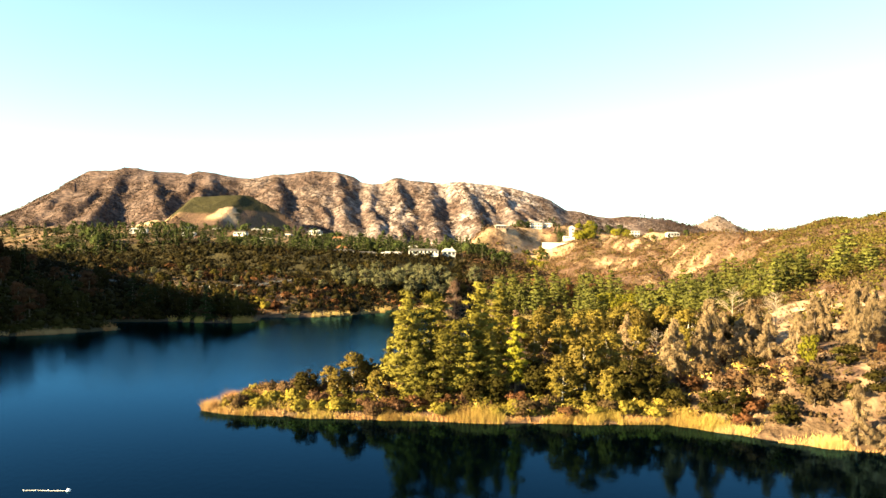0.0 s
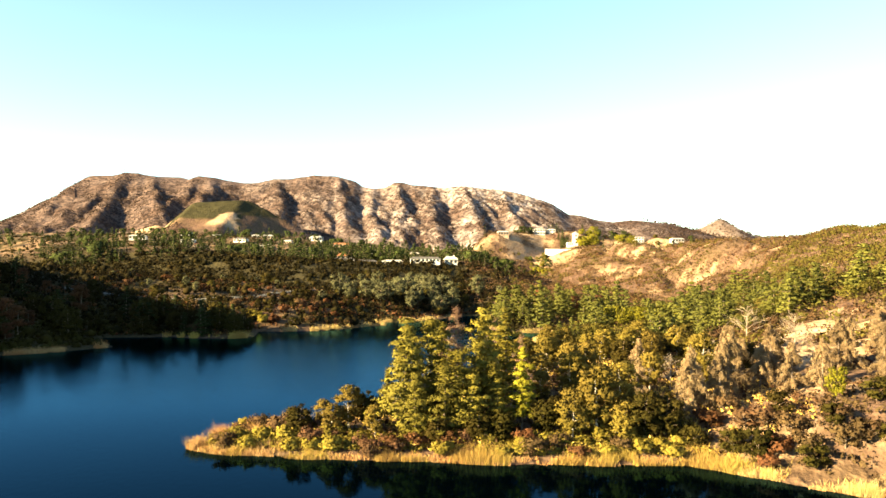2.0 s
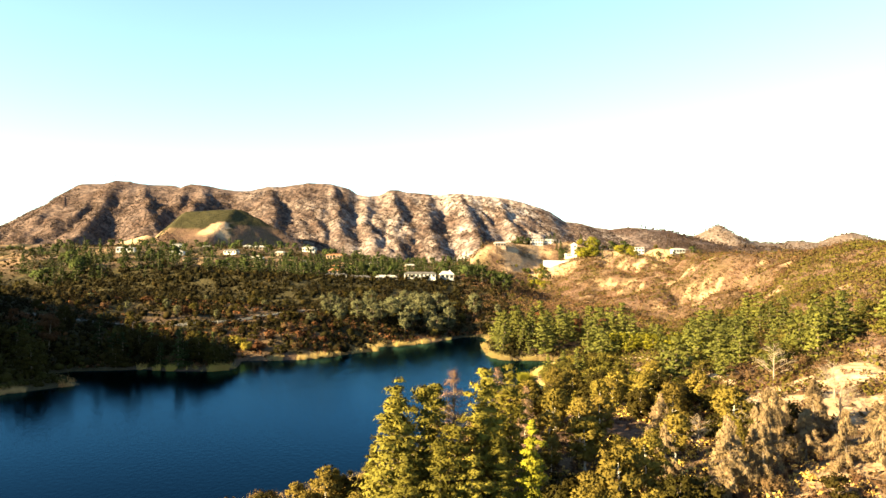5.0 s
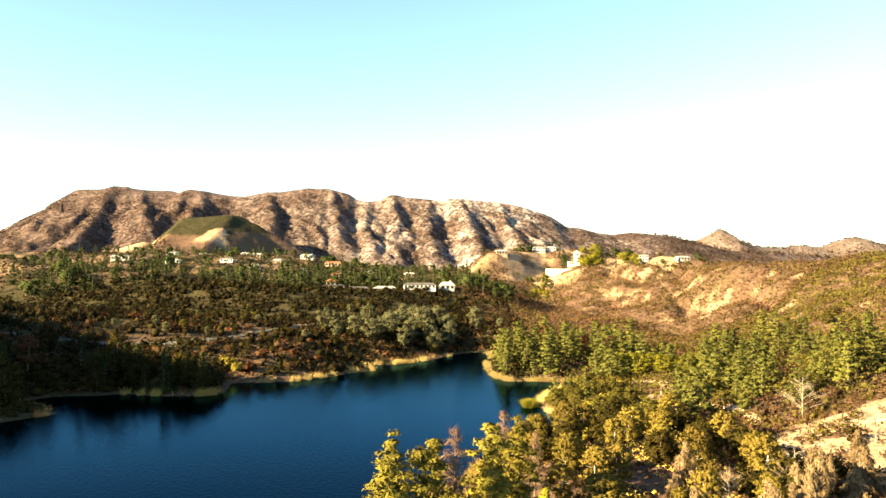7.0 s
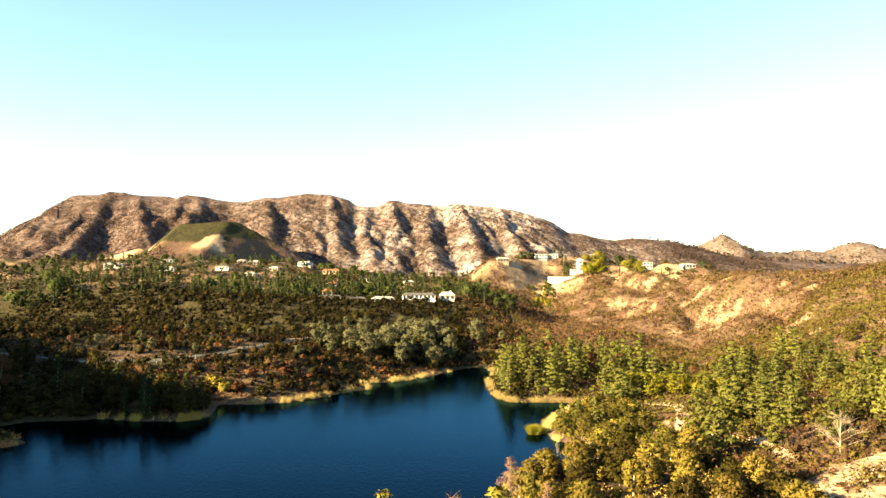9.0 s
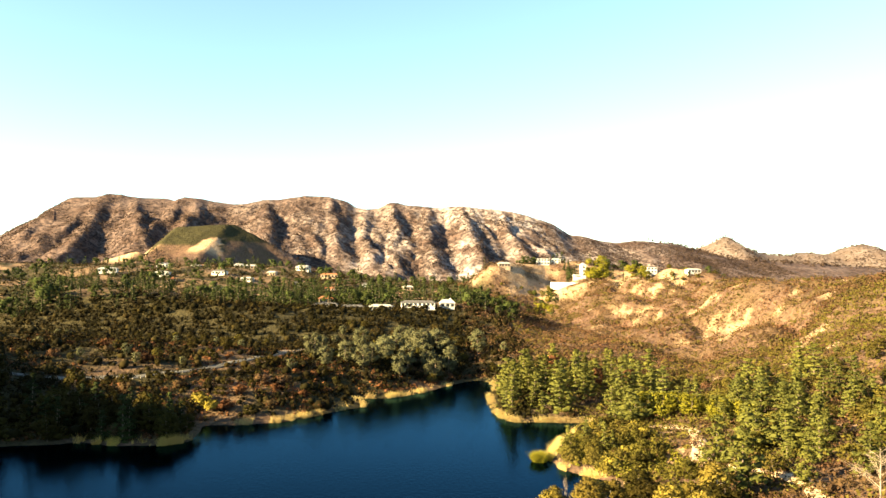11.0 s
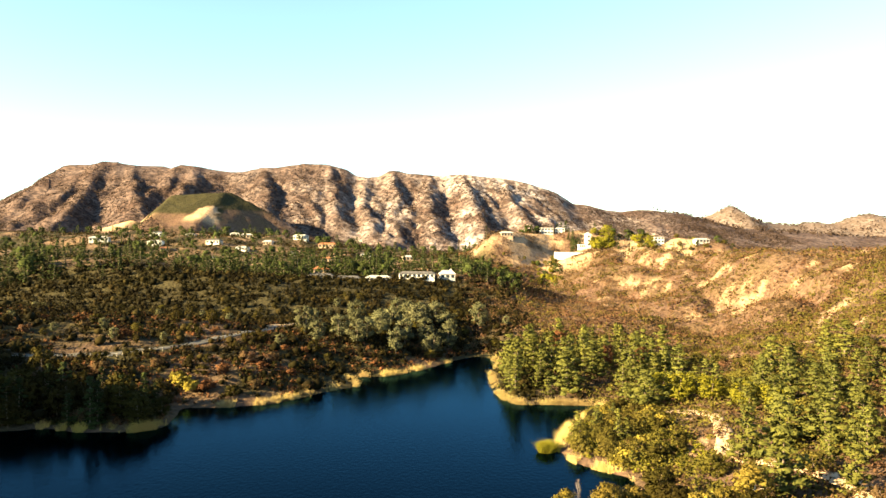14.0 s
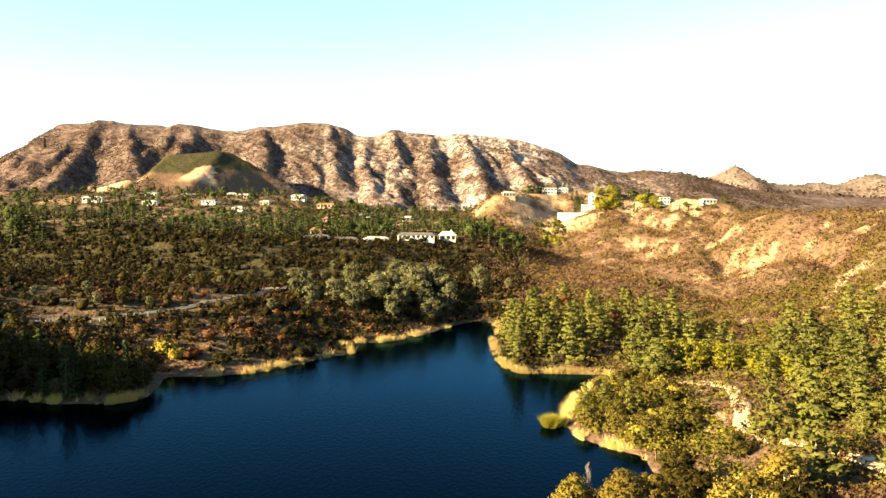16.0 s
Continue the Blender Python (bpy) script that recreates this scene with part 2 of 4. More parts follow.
SHORE = np.array(SHORE_NEAR + SHORE_RIGHT + SHORE_LEFT + SHORE_BACK, float)


ROAD = [(-215, 418), (-181, 430), (-162, 444), (-144, 452), (-129, 466), (-116, 482), (-101, 507), (-93, 535), (-84, 556), (-60, 580)]


def line_distance(x, y, line):
    best = np.full(np.shape(x), 1e9)
    for (ax, ay), (bx, by) in zip(line[:-1], line[1:]):
        ex, ey = bx - ax, by - ay
        t = np.clip(((x - ax) * ex + (y - ay) * ey) / (ex * ex + ey * ey), 0, 1)
        best = np.minimum(best, np.hypot(x - ax - t * ex, y - ay - t * ey))
    return best


def shore_distance(x, y):
    """Metres inland from the waterline; negative out on the lake."""
    x = x + 2.2 * fbm(x / 9, y / 9, 40, 3)
    y = y + 2.2 * fbm(x / 9, y / 9, 50, 3)
    best, inside = np.full(x.shape, 1e9), np.zeros(x.shape, bool)
    for (ax, ay), (bx, by) in zip(SHORE, np.roll(SHORE, -1, 0)):
        ex, ey = bx - ax, by - ay
        t = np.clip(((x - ax) * ex + (y - ay) * ey) / (ex * ex + ey * ey), 0, 1)
        best = np.minimum(best, (x - ax - t * ex) ** 2 + (y - ay - t * ey) ** 2)
        cross = (ay > y) != (by > y)
        inside ^= cross & (x < (bx - ax) * (y - ay) / ((by - ay) or 1e-9) + ax)
    d = np.sqrt(best)
    return np.where(inside, -d, d)


def ridge(x, y, line, width, power=1.5):
    """The height of a rounded ridge along a line of (x, y, crest height)."""
    out = np.zeros(x.shape)
    for (ax, ay, az), (bx, by, bz) in zip(line[:-1], line[1:]):
        ex, ey = bx - ax, by - ay
        t = np.clip(((x - ax) * ex + (y - ay) * ey) / (ex * ex + ey * ey), 0, 1)
        d = np.hypot(x - ax - t * ex, y - ay - t * ey) / width
        out = np.maximum(out, (az + t * (bz - az)) * np.exp(-np.power(d, power)))
    return out


RIGHT_HILL = [(190, 130, 34), (225, 280, 46), (290, 470, 66), (310, 640, 67), (262, 730, 64), (205, 860, 57), (178, 985, 57)]
RIGHT_SPUR = [(100, 215, 13), (140, 270, 22)]
LEFT_RIDGE = [(-520, 900, 56), (-300, 760, 46), (-150, 690, 35), (-50, 695, 30.5), (30, 780, 33)]
LEFT_BANK = [(-300, 380, 32), (-235, 500, 26), (-150, 520, 20), (-90, 560, 13)]
SHADE_HILL = [(-420, 150, 98), (-400, 270, 112), (-415, 400, 82), (-520, 600, 58)]
SHADE_SPUR = [(-330, -60, 88), (-300, 90, 94), (-330, 200, 94), (-325, 265, 92)]
TOWER_HILL = [(66, 995, 68), (128, 1058, 74), (200, 1062, 73), (258, 1045, 72), (330, 1008, 66)]
SKY_X = [-2600, -1500, -1200, -1086, -1058, -1017, -975, -947, -923, -878, -858, -837, -809, -788, -754, -698, -671, -643, -601, -574, -532, -490, -463, -407, -380, -352, -283, -255, -234,
         -213, -186, -158, -131, -110, -89, -61, -6, 22, 49, 91, 133, 174, 216, 257, 278, 299, 320, 361, 396, 438, 479, 514, 548, 590, 632, 720, 900, 1300, 2600]
SKY_Z = [60, 70, 105, 159, 177, 202, 229, 241, 251, 255, 262, 267, 263, 255, 252, 255, 248, 253, 250, 245, 241, 243, 247, 249, 255, 259, 257, 250, 244,
         230, 226, 229, 243, 243, 237, 236, 231, 235, 237, 231, 229, 223, 213, 200, 193, 179, 166, 163, 153, 147, 156, 156, 151, 146, 134, 112, 100, 80, 60]
SPURS = [[(-837, 1950, 266), (-804, 1800, 186), (-768, 1650, 134), (-750, 1540, 90)], [(-754, 1950, 251), (-699, 1800, 196), (-627, 1650, 138)], [(-606, 1950, 250), (-585, 1840, 206), (-560, 1720, 160)],
         [(-440, 1950, 246), (-406, 1820, 198), (-372, 1690, 138)], [(-283, 1950, 256), (-246, 1800, 176), (-217, 1680, 124)], [(-196, 1950, 228), (-174, 1780, 156), (-148, 1640, 104)],
         [(-120, 1950, 242), (-101, 1720, 128), (-86, 1600, 84)], [(-40, 1950, 234), (-22, 1730, 136), (-8, 1620, 92)], [(49, 1950, 236), (70, 1760, 154), (80, 1640, 108)], [(150, 1950, 226), (168, 1790, 152), (180, 1660, 104)],
         [(-930, 1950, 249), (-925, 1800, 178), (-900, 1660, 112)]]
FAR_X = [-3000, 600, 850, 899, 928, 968, 993, 1017, 1047, 1086, 1136, 1195, 1234, 1274, 1313, 1363, 1392, 1431, 1471, 1490, 1546, 1800, 3000]
FAR_Z = [60, 60, 148, 163, 178, 194, 206, 196, 177, 159, 148, 141, 141, 153, 149, 142, 158, 168, 179, 181, 167, 150, 120]


def rib(x, y, line, fall):
    """The height of a sharp-backed spur along a line of (x, y, crest height), falling away at a steady slope."""
    out = np.full(x.shape, -1e3)
    for (ax, ay, az), (bx, by, bz) in zip(line[:-1], line[1:]):
        ex, ey = bx - ax, by - ay
        t = np.clip(((x - ax) * ex + (y - ay) * ey) / (ex * ex + ey * ey), 0, 1)
        d = np.hypot(x - ax - t * ex, y - ay - t * ey)
        out = np.maximum(out, az + t * (bz - az) - fall * (np.sqrt(d * d + 36) - 6))
    return out


def height(x, y):
    """The land's height over the lake at arrays of places."""
    x, y = np.asarray(x, float), np.asarray(y, float)
    d = shore_distance(x, y)
    base = 4 + 10 * smooth(300, 700, y) + 20 * smooth(650, 745, y) * smooth(100, 20, x) + (34 - 20 * smooth(100, 20, x)) * smooth(720, 1150, y) + 26 * smooth(880, 1250, y) * smooth(-50, -300, x)
    hill = np.maximum(base, ridge(x, y, RIGHT_HILL, 98, 1.7))
    for line, width in ((RIGHT_SPUR, 38), (LEFT_RIDGE, 95), (LEFT_BANK, 95), (SHADE_HILL, 130), (SHADE_SPUR, 95), (TOWER_HILL, 58)):
        r = ridge(x, y, line, width, 1.7)
        hill = np.maximum(hill, r) + 0.12 * np.minimum(hill, r)
    rough = fbm(x / 60, y / 60, 3, 4)
    hill = hill + rough * (2.0 + 0.12 * hill)
    draw = 1 - np.abs(value_noise(x / 42 + 0.4 * fbm(x / 50, y / 50, 5, 3), y / 75, 6) * 2 - 1)
    hill = hill - (13 * draw * draw - 2 - 3 * fbm(x / 16, y / 16, 8, 3)) * smooth(60, 110, x) * smooth(430, 560, y) * smooth(1000, 880, y)
    # the mountain behind, furrowed down its slope
    crest = np.interp(x, SKY_X, SKY_Z)
    t = np.clip((1950 - y) / 640, 0, 1)
    face = crest * np.power(1 - t, 1.25)
    warp = 40 * fbm(x / 220, y / 220, 11, 3)
    gully = 1 - np.abs(value_noise((x + warp) / 95, y / 420, 21) * 2 - 1)
    gully = gully + 0.45 * (1 - np.abs(value_noise((x + warp * 1.5) / 38, y / 170, 22) * 2 - 1))
    face = face - (gully - 0.45) * 27 * np.power(np.clip(t * (1 - t) * 4, 0, 1), 0.6) * smooth(100, 235, crest)
    rill = 1 - np.abs(value_noise((x + warp + 0.3 * y) / 17, y / 60, 24) * 2 - 1)
    craggy = smooth(1250, 1500, y) * (0.25 + 0.75 * smooth(0, 0.12, t)) * smooth(150, 240, crest)
    face = face + (8 * fbm(x / 26, y / 34, 31, 5) - (6 + 4 * smooth(-350, -150, x)) * rill) * craggy
    for line in SPURS:
        wavy = 16 * fbm(x / 55, y / 55, 37, 3)
        face = np.maximum(face, np.minimum(rib(x + wavy, y, line, 0.74) + (6 * fbm(x / 20, y / 24, 39, 4) - 4 * rill) * craggy, crest))
    back = crest * np.exp(-np.power(np.clip(y - 1950, 0, None) / 420, 2))
    hill = np.where(y > 1310, np.maximum(hill, np.where(y > 1950, back, face)), hill)
    # the green terraced spur in front of it
    away = np.maximum(np.abs(x + 462) - 45, 0)
    spur = 168 - 5 * fbm(x / 50, y / 50, 66, 4) - away * np.where(x > -462, 0.56, 0.85) - np.abs(y - 1560) * 0.42 * (1 + 0.4 * smooth(30, 120, away))
    hill = np.maximum(hill, np.minimum(spur, 155 + 0.08 * (x + 462)))
    hill = np.maximum(hill, 104 - np.abs(x + 575) * 0.30 - np.abs(y - 1500) * 0.35)
    far = np.interp(x, FAR_X, FAR_Z) * np.exp(-np.power(np.abs(y - 2730) / 380, 1.6))
    far = far + 10 * fbm(x / 90, y / 90, 61, 4) * smooth(2200, 2500, y)
    hill = np.maximum(hill, far)
    bank = 0.9 * (1 - np.exp(-np.clip(d, 0, None) / 2.0))
    steep = 26 + 22 * smooth(0, 60, x) * smooth(330, 250, y) * -1
    land = bank + hill * smooth(1, np.maximum(steep * 1.6, 20), d) + 0.25 * fbm(x / 3, y / 3, 70, 3) * smooth(1, 6, d)
    islet = 0.5 - np.square(np.hypot(x - 35.5, y - 350) / 2.6)
    return np.where(d > 0, land, np.maximum(np.maximum(-6, d * 0.45), islet))


def high(x, y):
    return float(height(np.array([x]), np.array([y]))[0])


def rust_soil(x, y):
    """Where the far bank's red-brown soil lies open."""
    return smooth(-0.04, 0.12, fbm(x / 26, y / 26, 80, 4) + 0.4 * fbm(x / 9, y / 9, 90, 4)) * smooth(570, 500, y) * smooth(366, 372, y) * smooth(20, 0, x) * smooth(-195, -160, x)


def cover(x, y):
    """How far ground is bare earth, watered green and shade, pale rock and haze."""
    n1, n2 = fbm(x / 26, y / 26, 80, 4), fbm(x / 9, y / 9, 90, 4)
    d = shore_distance(x, y)
    right = smooth(20, 70, x) * smooth(900, 500, y)
    bare = 0.6 * smooth(0.38, 0.52, n1 + 0.5 * n2) * np.maximum(right, smooth(120, 220, x) * smooth(1000, 800, y))
    for bx, by, br in ((224, 715, 11), (243, 700, 6), (262, 590, 7), (285, 600, 6), (262, 640, 5), (206, 882, 15), (222, 884, 14), (196, 896, 12), (190, 770, 6), (45, 972, 13), (62, 978, 9), (70, 905, 9), (84, 890, 6)):
        bare = np.maximum(bare, smooth(1.15, 0.75, np.hypot(x - bx, (y - by) * 1.2) / br - 0.5 * n2) * 0.75)
    bare = np.maximum(bare, 0.55 * smooth(26, 12, np.hypot(x - 76, y - 158)) * smooth(-0.1, 0.25, n2))
    bare = np.maximum(bare, 0.85 * smooth(1.1, 0.7, np.hypot((x - 106) / 36, (y - 228) / 34)) * smooth(-0.32, 0.0, n2 + 0.3 * n1))
    bare = np.maximum(bare, smooth(30, 22, np.abs(x - 212 - 12 * n1)) * smooth(34, 24, np.abs(y - 942)) * smooth(-0.5, -0.2, n2))
    bare = np.maximum(bare, 0.8 * smooth(50, 90, x) * smooth(350, 300, x) * smooth(890, 960, y) * smooth(1075, 1040, y) * smooth(-0.25, 0.1, n1 + 0.6 * n2))
    bare = np.maximum(bare, 0.6 * smooth(90, 140, x) * smooth(560, 640, y) * smooth(930, 880, y) * smooth(0.30, 0.48, n2 + 0.35 * n1))
    bare = np.maximum(bare, smooth(85, 55, np.hypot(x + 572, (y - 1470) * 0.8)))
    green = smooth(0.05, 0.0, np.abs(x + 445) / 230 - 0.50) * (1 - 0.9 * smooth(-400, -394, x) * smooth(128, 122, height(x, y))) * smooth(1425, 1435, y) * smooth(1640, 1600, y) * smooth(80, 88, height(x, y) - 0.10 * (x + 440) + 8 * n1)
    # Litter beneath far-bank scrub, darkened so its colour carries the shade there.
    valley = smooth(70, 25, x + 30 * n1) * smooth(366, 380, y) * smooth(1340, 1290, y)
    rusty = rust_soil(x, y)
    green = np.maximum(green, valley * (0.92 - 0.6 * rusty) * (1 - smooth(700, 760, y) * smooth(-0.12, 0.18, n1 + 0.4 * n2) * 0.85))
    # Left shore ground likewise takes shade into its colour.
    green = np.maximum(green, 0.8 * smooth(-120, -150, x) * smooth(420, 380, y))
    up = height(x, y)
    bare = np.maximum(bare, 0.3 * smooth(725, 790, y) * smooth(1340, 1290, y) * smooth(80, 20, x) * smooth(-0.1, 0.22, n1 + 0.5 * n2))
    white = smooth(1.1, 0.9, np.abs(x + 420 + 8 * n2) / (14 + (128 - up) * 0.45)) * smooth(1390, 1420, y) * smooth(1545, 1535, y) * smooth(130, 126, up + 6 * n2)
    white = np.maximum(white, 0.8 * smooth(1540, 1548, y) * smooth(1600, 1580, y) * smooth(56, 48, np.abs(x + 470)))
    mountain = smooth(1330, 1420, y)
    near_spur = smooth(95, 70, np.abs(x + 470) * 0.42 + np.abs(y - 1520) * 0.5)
    # Far ridges take a little green, part of the haze put into their colour.
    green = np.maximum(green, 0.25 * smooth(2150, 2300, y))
    n3 = fbm((x + 0.4 * y) / 34, y / 60, 95, 4)
    # Pale rock patches; right crest and far ridges are paled as painted haze.
    pale = np.clip((0.22 + 0.45 * smooth(-420, 60, x)) * smooth(-640, -380, x) * smooth(620, 330, x) * smooth(-0.3, 0.3, n3 + 0.5 * n2) + 0.8 * smooth(-60, 20, x) * smooth(300, 150, x) * smooth(1840, 1900, y) * smooth(-0.3, 0.1, n2) + 0.55 * smooth(2150, 2300, y), 0, 1) * mountain
    rock = mountain * (1 - near_spur) * (1 - 0.45 * smooth(2150, 2300, y))
    return np.stack([np.clip(np.maximum(bare, white), 0, 1), np.clip(green * (1 - white), 0, 1), np.clip(rock, 0, 1), pale], -1), d


def build_ground():
    front = np.linspace(-36, 36, 400)
    sides = np.linspace(37, 323, 64)[1:-1]
    ang = np.radians(np.concatenate([front, sides]))
    rad = np.concatenate([[2.0], np.geomspace(110, 1360, 280), np.linspace(1366, 2010, 105), np.geomspace(2030, 4700, 34)])
    a, r = np.meshgrid(ang, rad)
    x, y = r * np.sin(a), -30 + r * np.cos(a)
    x, y = x.ravel(), y.ravel()
    z = height(x, y)
    nr, na = len(rad), len(ang)
    i, j = np.meshgrid(np.arange(nr - 1), np.arange(na), indexing="ij")
    i, j = i.ravel(), j.ravel()
    k = (j + 1) % na
    faces = np.stack([i * na + j, i * na + k, (i + 1) * na + k, (i + 1) * na + j], 1)
    me = mesh_of("ground", np.stack([x, y, z], 1), faces, M_GROUND, True)
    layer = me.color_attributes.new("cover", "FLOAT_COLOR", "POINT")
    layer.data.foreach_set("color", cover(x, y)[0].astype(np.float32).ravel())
    return tagged(new("ground", me), "dry brown hills with tan soil and mountain behind", "hills", kind="structure")


build_ground()
lake = part("water", mesh_of("water", [(-420, -300, 0), (260, -300, 0), (260, 640, 0), (-420, 640, 0)], [(0, 1, 2, 3)], M_WATER))
tagged(lake, "calm dark blue lake mirroring its banks", "lake", kind="structure")


# ---- plants ----
def leaf_sprays(centres, radii, count, size, flatten=0.8, droop=0.0, seed=0, axis=True, slim=1.0, core=0.8):
    """Sprays of leaves over the surface of rounded clumps, as triangles with rounded normals; count is per clump."""
    r = np.random.default_rng(seed)
    centres = np.asarray(centres, float)
    c = np.repeat(centres, count, 0)
    rad = np.repeat(np.asarray(radii, float), count)
    n = len(c)
    d = r.normal(size=(n, 3))
    d[:, 2] = np.where(r.random(n) < 0.75, np.abs(d[:, 2]), d[:, 2])
    d /= np.linalg.norm(d, axis=1)[:, None]
    p = c + d * (rad * r.uniform(0.5, 1.35, n))[:, None] * [1, 1, flatten]
    out = d.copy()
    if axis:
        mid = centres[:, 2].mean()
        out = out + 0.8 * (c - [0, 0, mid]) / (np.abs(centres[:, :2]).max() + 0.5) * [1, 1, 0.3]
    out += r.normal(scale=0.16, size=(n, 3))
    out /= np.linalg.norm(out, axis=1)[:, None]
    nrm = d + r.normal(scale=0.5, size=(n, 3))
    nrm /= np.linalg.norm(nrm, axis=1)[:, None]
    u = np.cross(nrm, r.normal(size=(n, 3)))
    u /= np.linalg.norm(u, axis=1)[:, None] + 1e-9
    v = np.cross(nrm, u)
    s = (size * r.uniform(0.5, 1.3, n))[:, None]
    k = r.uniform(0.45, 0.95, (n, 1)) * slim
    tip = p + v * s * 0.75
    tip[:, 2] -= droop * s[:, 0]
    a, b, e = p - u * s * k * 0.6 - v * s * 0.35, p + u * s * k * 0.6 - v * s * 0.35, tip
    back = (np.cross(b - a, e - a) * out).sum(1) < 0
    a[back], b[back] = b[back], a[back].copy()
    tri = np.stack([a, b, e], 1).reshape(-1, 3)
    faces, normals = np.arange(n * 3).reshape(-1, 3), np.repeat(out, 3, 0)
    if core:
        m = len(centres)
        wob = CORE_V[None] * r.uniform(0.72, 1.12, (m, 12, 1))
        cv = (centres[:, None] + wob * (np.asarray(radii, float) * core)[:, None, None] * [1, 1, flatten]).reshape(-1, 3)
        cn = np.repeat(CORE_V[None], m, 0)
        if axis:
            cn = cn + (0.8 * (centres - [0, 0, mid]) / (np.abs(centres[:, :2]).max() + 0.5) * [1, 1, 0.3])[:, None]
        cn = cn.reshape(-1, 3)
        cn = cn / np.linalg.norm(cn, axis=1)[:, None]
        cf = (CORE_F[None] + (np.arange(m) * 12)[:, None, None]).reshape(-1, 3) + len(tri)
        tri, faces, normals = np.concatenate([tri, cv]), np.concatenate([faces, cf]), np.concatenate([normals, cn])
    return tri, faces, normals


def core_shape():
    """A rough twelve-cornered lump, the dense inside of a clump of leaves."""
    bm = bmesh.new()
    bmesh.ops.create_icosphere(bm, subdivisions=1, radius=1.0)
    bm.verts.ensure_lookup_table()
    v = np.array([q.co[:] for q in bm.verts])
    f = np.array([[q.index for q in p.verts] for p in bm.faces])
    bm.free()
    return v, f


CORE_V, CORE_F = core_shape()


def tube(points, radii, sides=5):
    """A tapered limb along points, as quads."""
    points, verts, faces = np.asarray(points, float), [], []
    for k, (q, r) in enumerate(zip(points, radii)):
        d = points[min(k + 1, len(points) - 1)] - points[max(k - 1, 0)]
        d = d / (np.linalg.norm(d) + 1e-9)
        a = np.cross(d, [0.3, 0.9, 0.2])
        a /= np.linalg.norm(a) + 1e-9
        b = np.cross(d, a)
        for s in range(sides):
            t = s * 2 * math.pi / sides
            verts.append(q + (a * math.cos(t) + b * math.sin(t)) * r)
    for k in range(len(points) - 1):
        for s in range(sides):
            faces.append((k * sides + s, k * sides + (s + 1) % sides, (k + 1) * sides + (s + 1) % sides, (k + 1) * sides + s))
    return np.array(verts), np.array(faces)


def joined(pieces):
    verts, faces, n = [], [], 0
    for v, f in pieces:
        verts.append(v)
        faces.append(f + n)
        n += len(v)
    return np.concatenate(verts), np.concatenate(faces)


def limbs(h, reach, count, low, rise, r, thick, twigs=0, droop=0.0):
    """Limbs that leave a trunk of height h."""
    out = []
    for k in range(count):
        z = h * (low + (0.95 - low) * k / count)
        a, l = r.uniform(0, 6.283), reach * (1 - 0.75 * (z / h - low) / (1 - low)) * r.uniform(0.7, 1.2)
        e = np.array([math.cos(a), math.sin(a), 0.0])
        pts = [np.array([0, 0, z]), e * l * 0.5 + [0, 0, z + l * rise * 0.6], e * l + [0, 0, z + l * (rise - droop)]]
        out.append(tube(pts, (thick, thick * 0.6, thick * 0.15), 4))
        for j in range(twigs):
            f = r.uniform(0.35, 1.0)
            q = pts[0] * (1 - f) + pts[2] * f + [0, 0, l * rise * 0.25 * (1 - f)]
            w = r.normal(size=3) * 0.6 + e * 0.7 + [0, 0, 0.35 - 1.6 * droop]
            out.append(tube([q, q + w * l * 0.16, q + w * l * 0.34 - [0, 0, droop * l * 0.3]], (thick * 0.35, thick * 0.22, thick * 0.07), 3))
    return out


def tree(name, label, category, h, crown, mat, bark=M_BARK, trunk_top=0.85, lean=0.0, low=0.35, spread=0.3, branches=9, seed=1):
    """A tree at the origin: a tapered trunk with limbs, and a crown of leaf sprays."""
    r = np.random.default_rng(seed)
    top = tagged(new(name), label, category)
    pts = [(0, 0, -0.6), (0, 0, h * 0.1), (lean * 0.4, 0.1, h * 0.45), (lean, 0.2, h * trunk_top)]
    w = 0.012 * h + 0.08
    v, f = joined([tube(pts, (w * 1.5, w, w * 0.7, w * 0.15), 7)] + limbs(h * trunk_top, h * spread, branches, low, 0.35, r, w * 0.32))
    part("trunk", mesh_of("trunk", v, f, bark, True), parent=top)
    v, f, nrm = crown
    part("crown", mesh_of("crown", v, f, mat, normals=nrm), parent=top)
    return top


def conifer_clumps(h, width, low, tiers, per, r, tip=0.6):
    c, s = [], []
    for k in range(tiers):
        t = k / (tiers - 1)
        z = h * (low + (0.97 - low) * t)
        reach = width * (1 - t) ** 0.6 * (0.62 + 0.6 * r.random()) + 0.15
        n = max(2, int(per * (1 - 0.6 * t)))
        a0 = r.uniform(0, 6.28)
        for j in range(n):
            a, f = a0 + 6.283 * j / n + r.normal() * 0.35, r.uniform(0.4, 1.2)
            c.append((math.cos(a) * reach * f, math.sin(a) * reach * f, z + r.normal() * 0.035 * h + reach * f * 0.06))
            s.append(width * r.uniform(0.2, 0.4) * (1 - 0.4 * t) + 0.2)
        c.append((0, 0, z))
        s.append(width * 0.35 * (1 - 0.6 * t) + tip * 0.4)
    return c, s


def round_clumps(h, width, low, n, r, small=0.22, large=0.45):
    c, s = [], []
    for k in range(n):
        d = r.normal(size=3)
        d /= np.linalg.norm(d)
        f = r.uniform(0.35, 1.0) ** 0.5
        mid, half = h * (1 + low) / 2, h * (1 - low) / 2 * 0.85
        c.append((d[0] * width * f * 0.8, d[1] * width * f * 0.8, mid + d[2] * half * f))
        s.append(width * r.uniform(small, large))
    return c, s


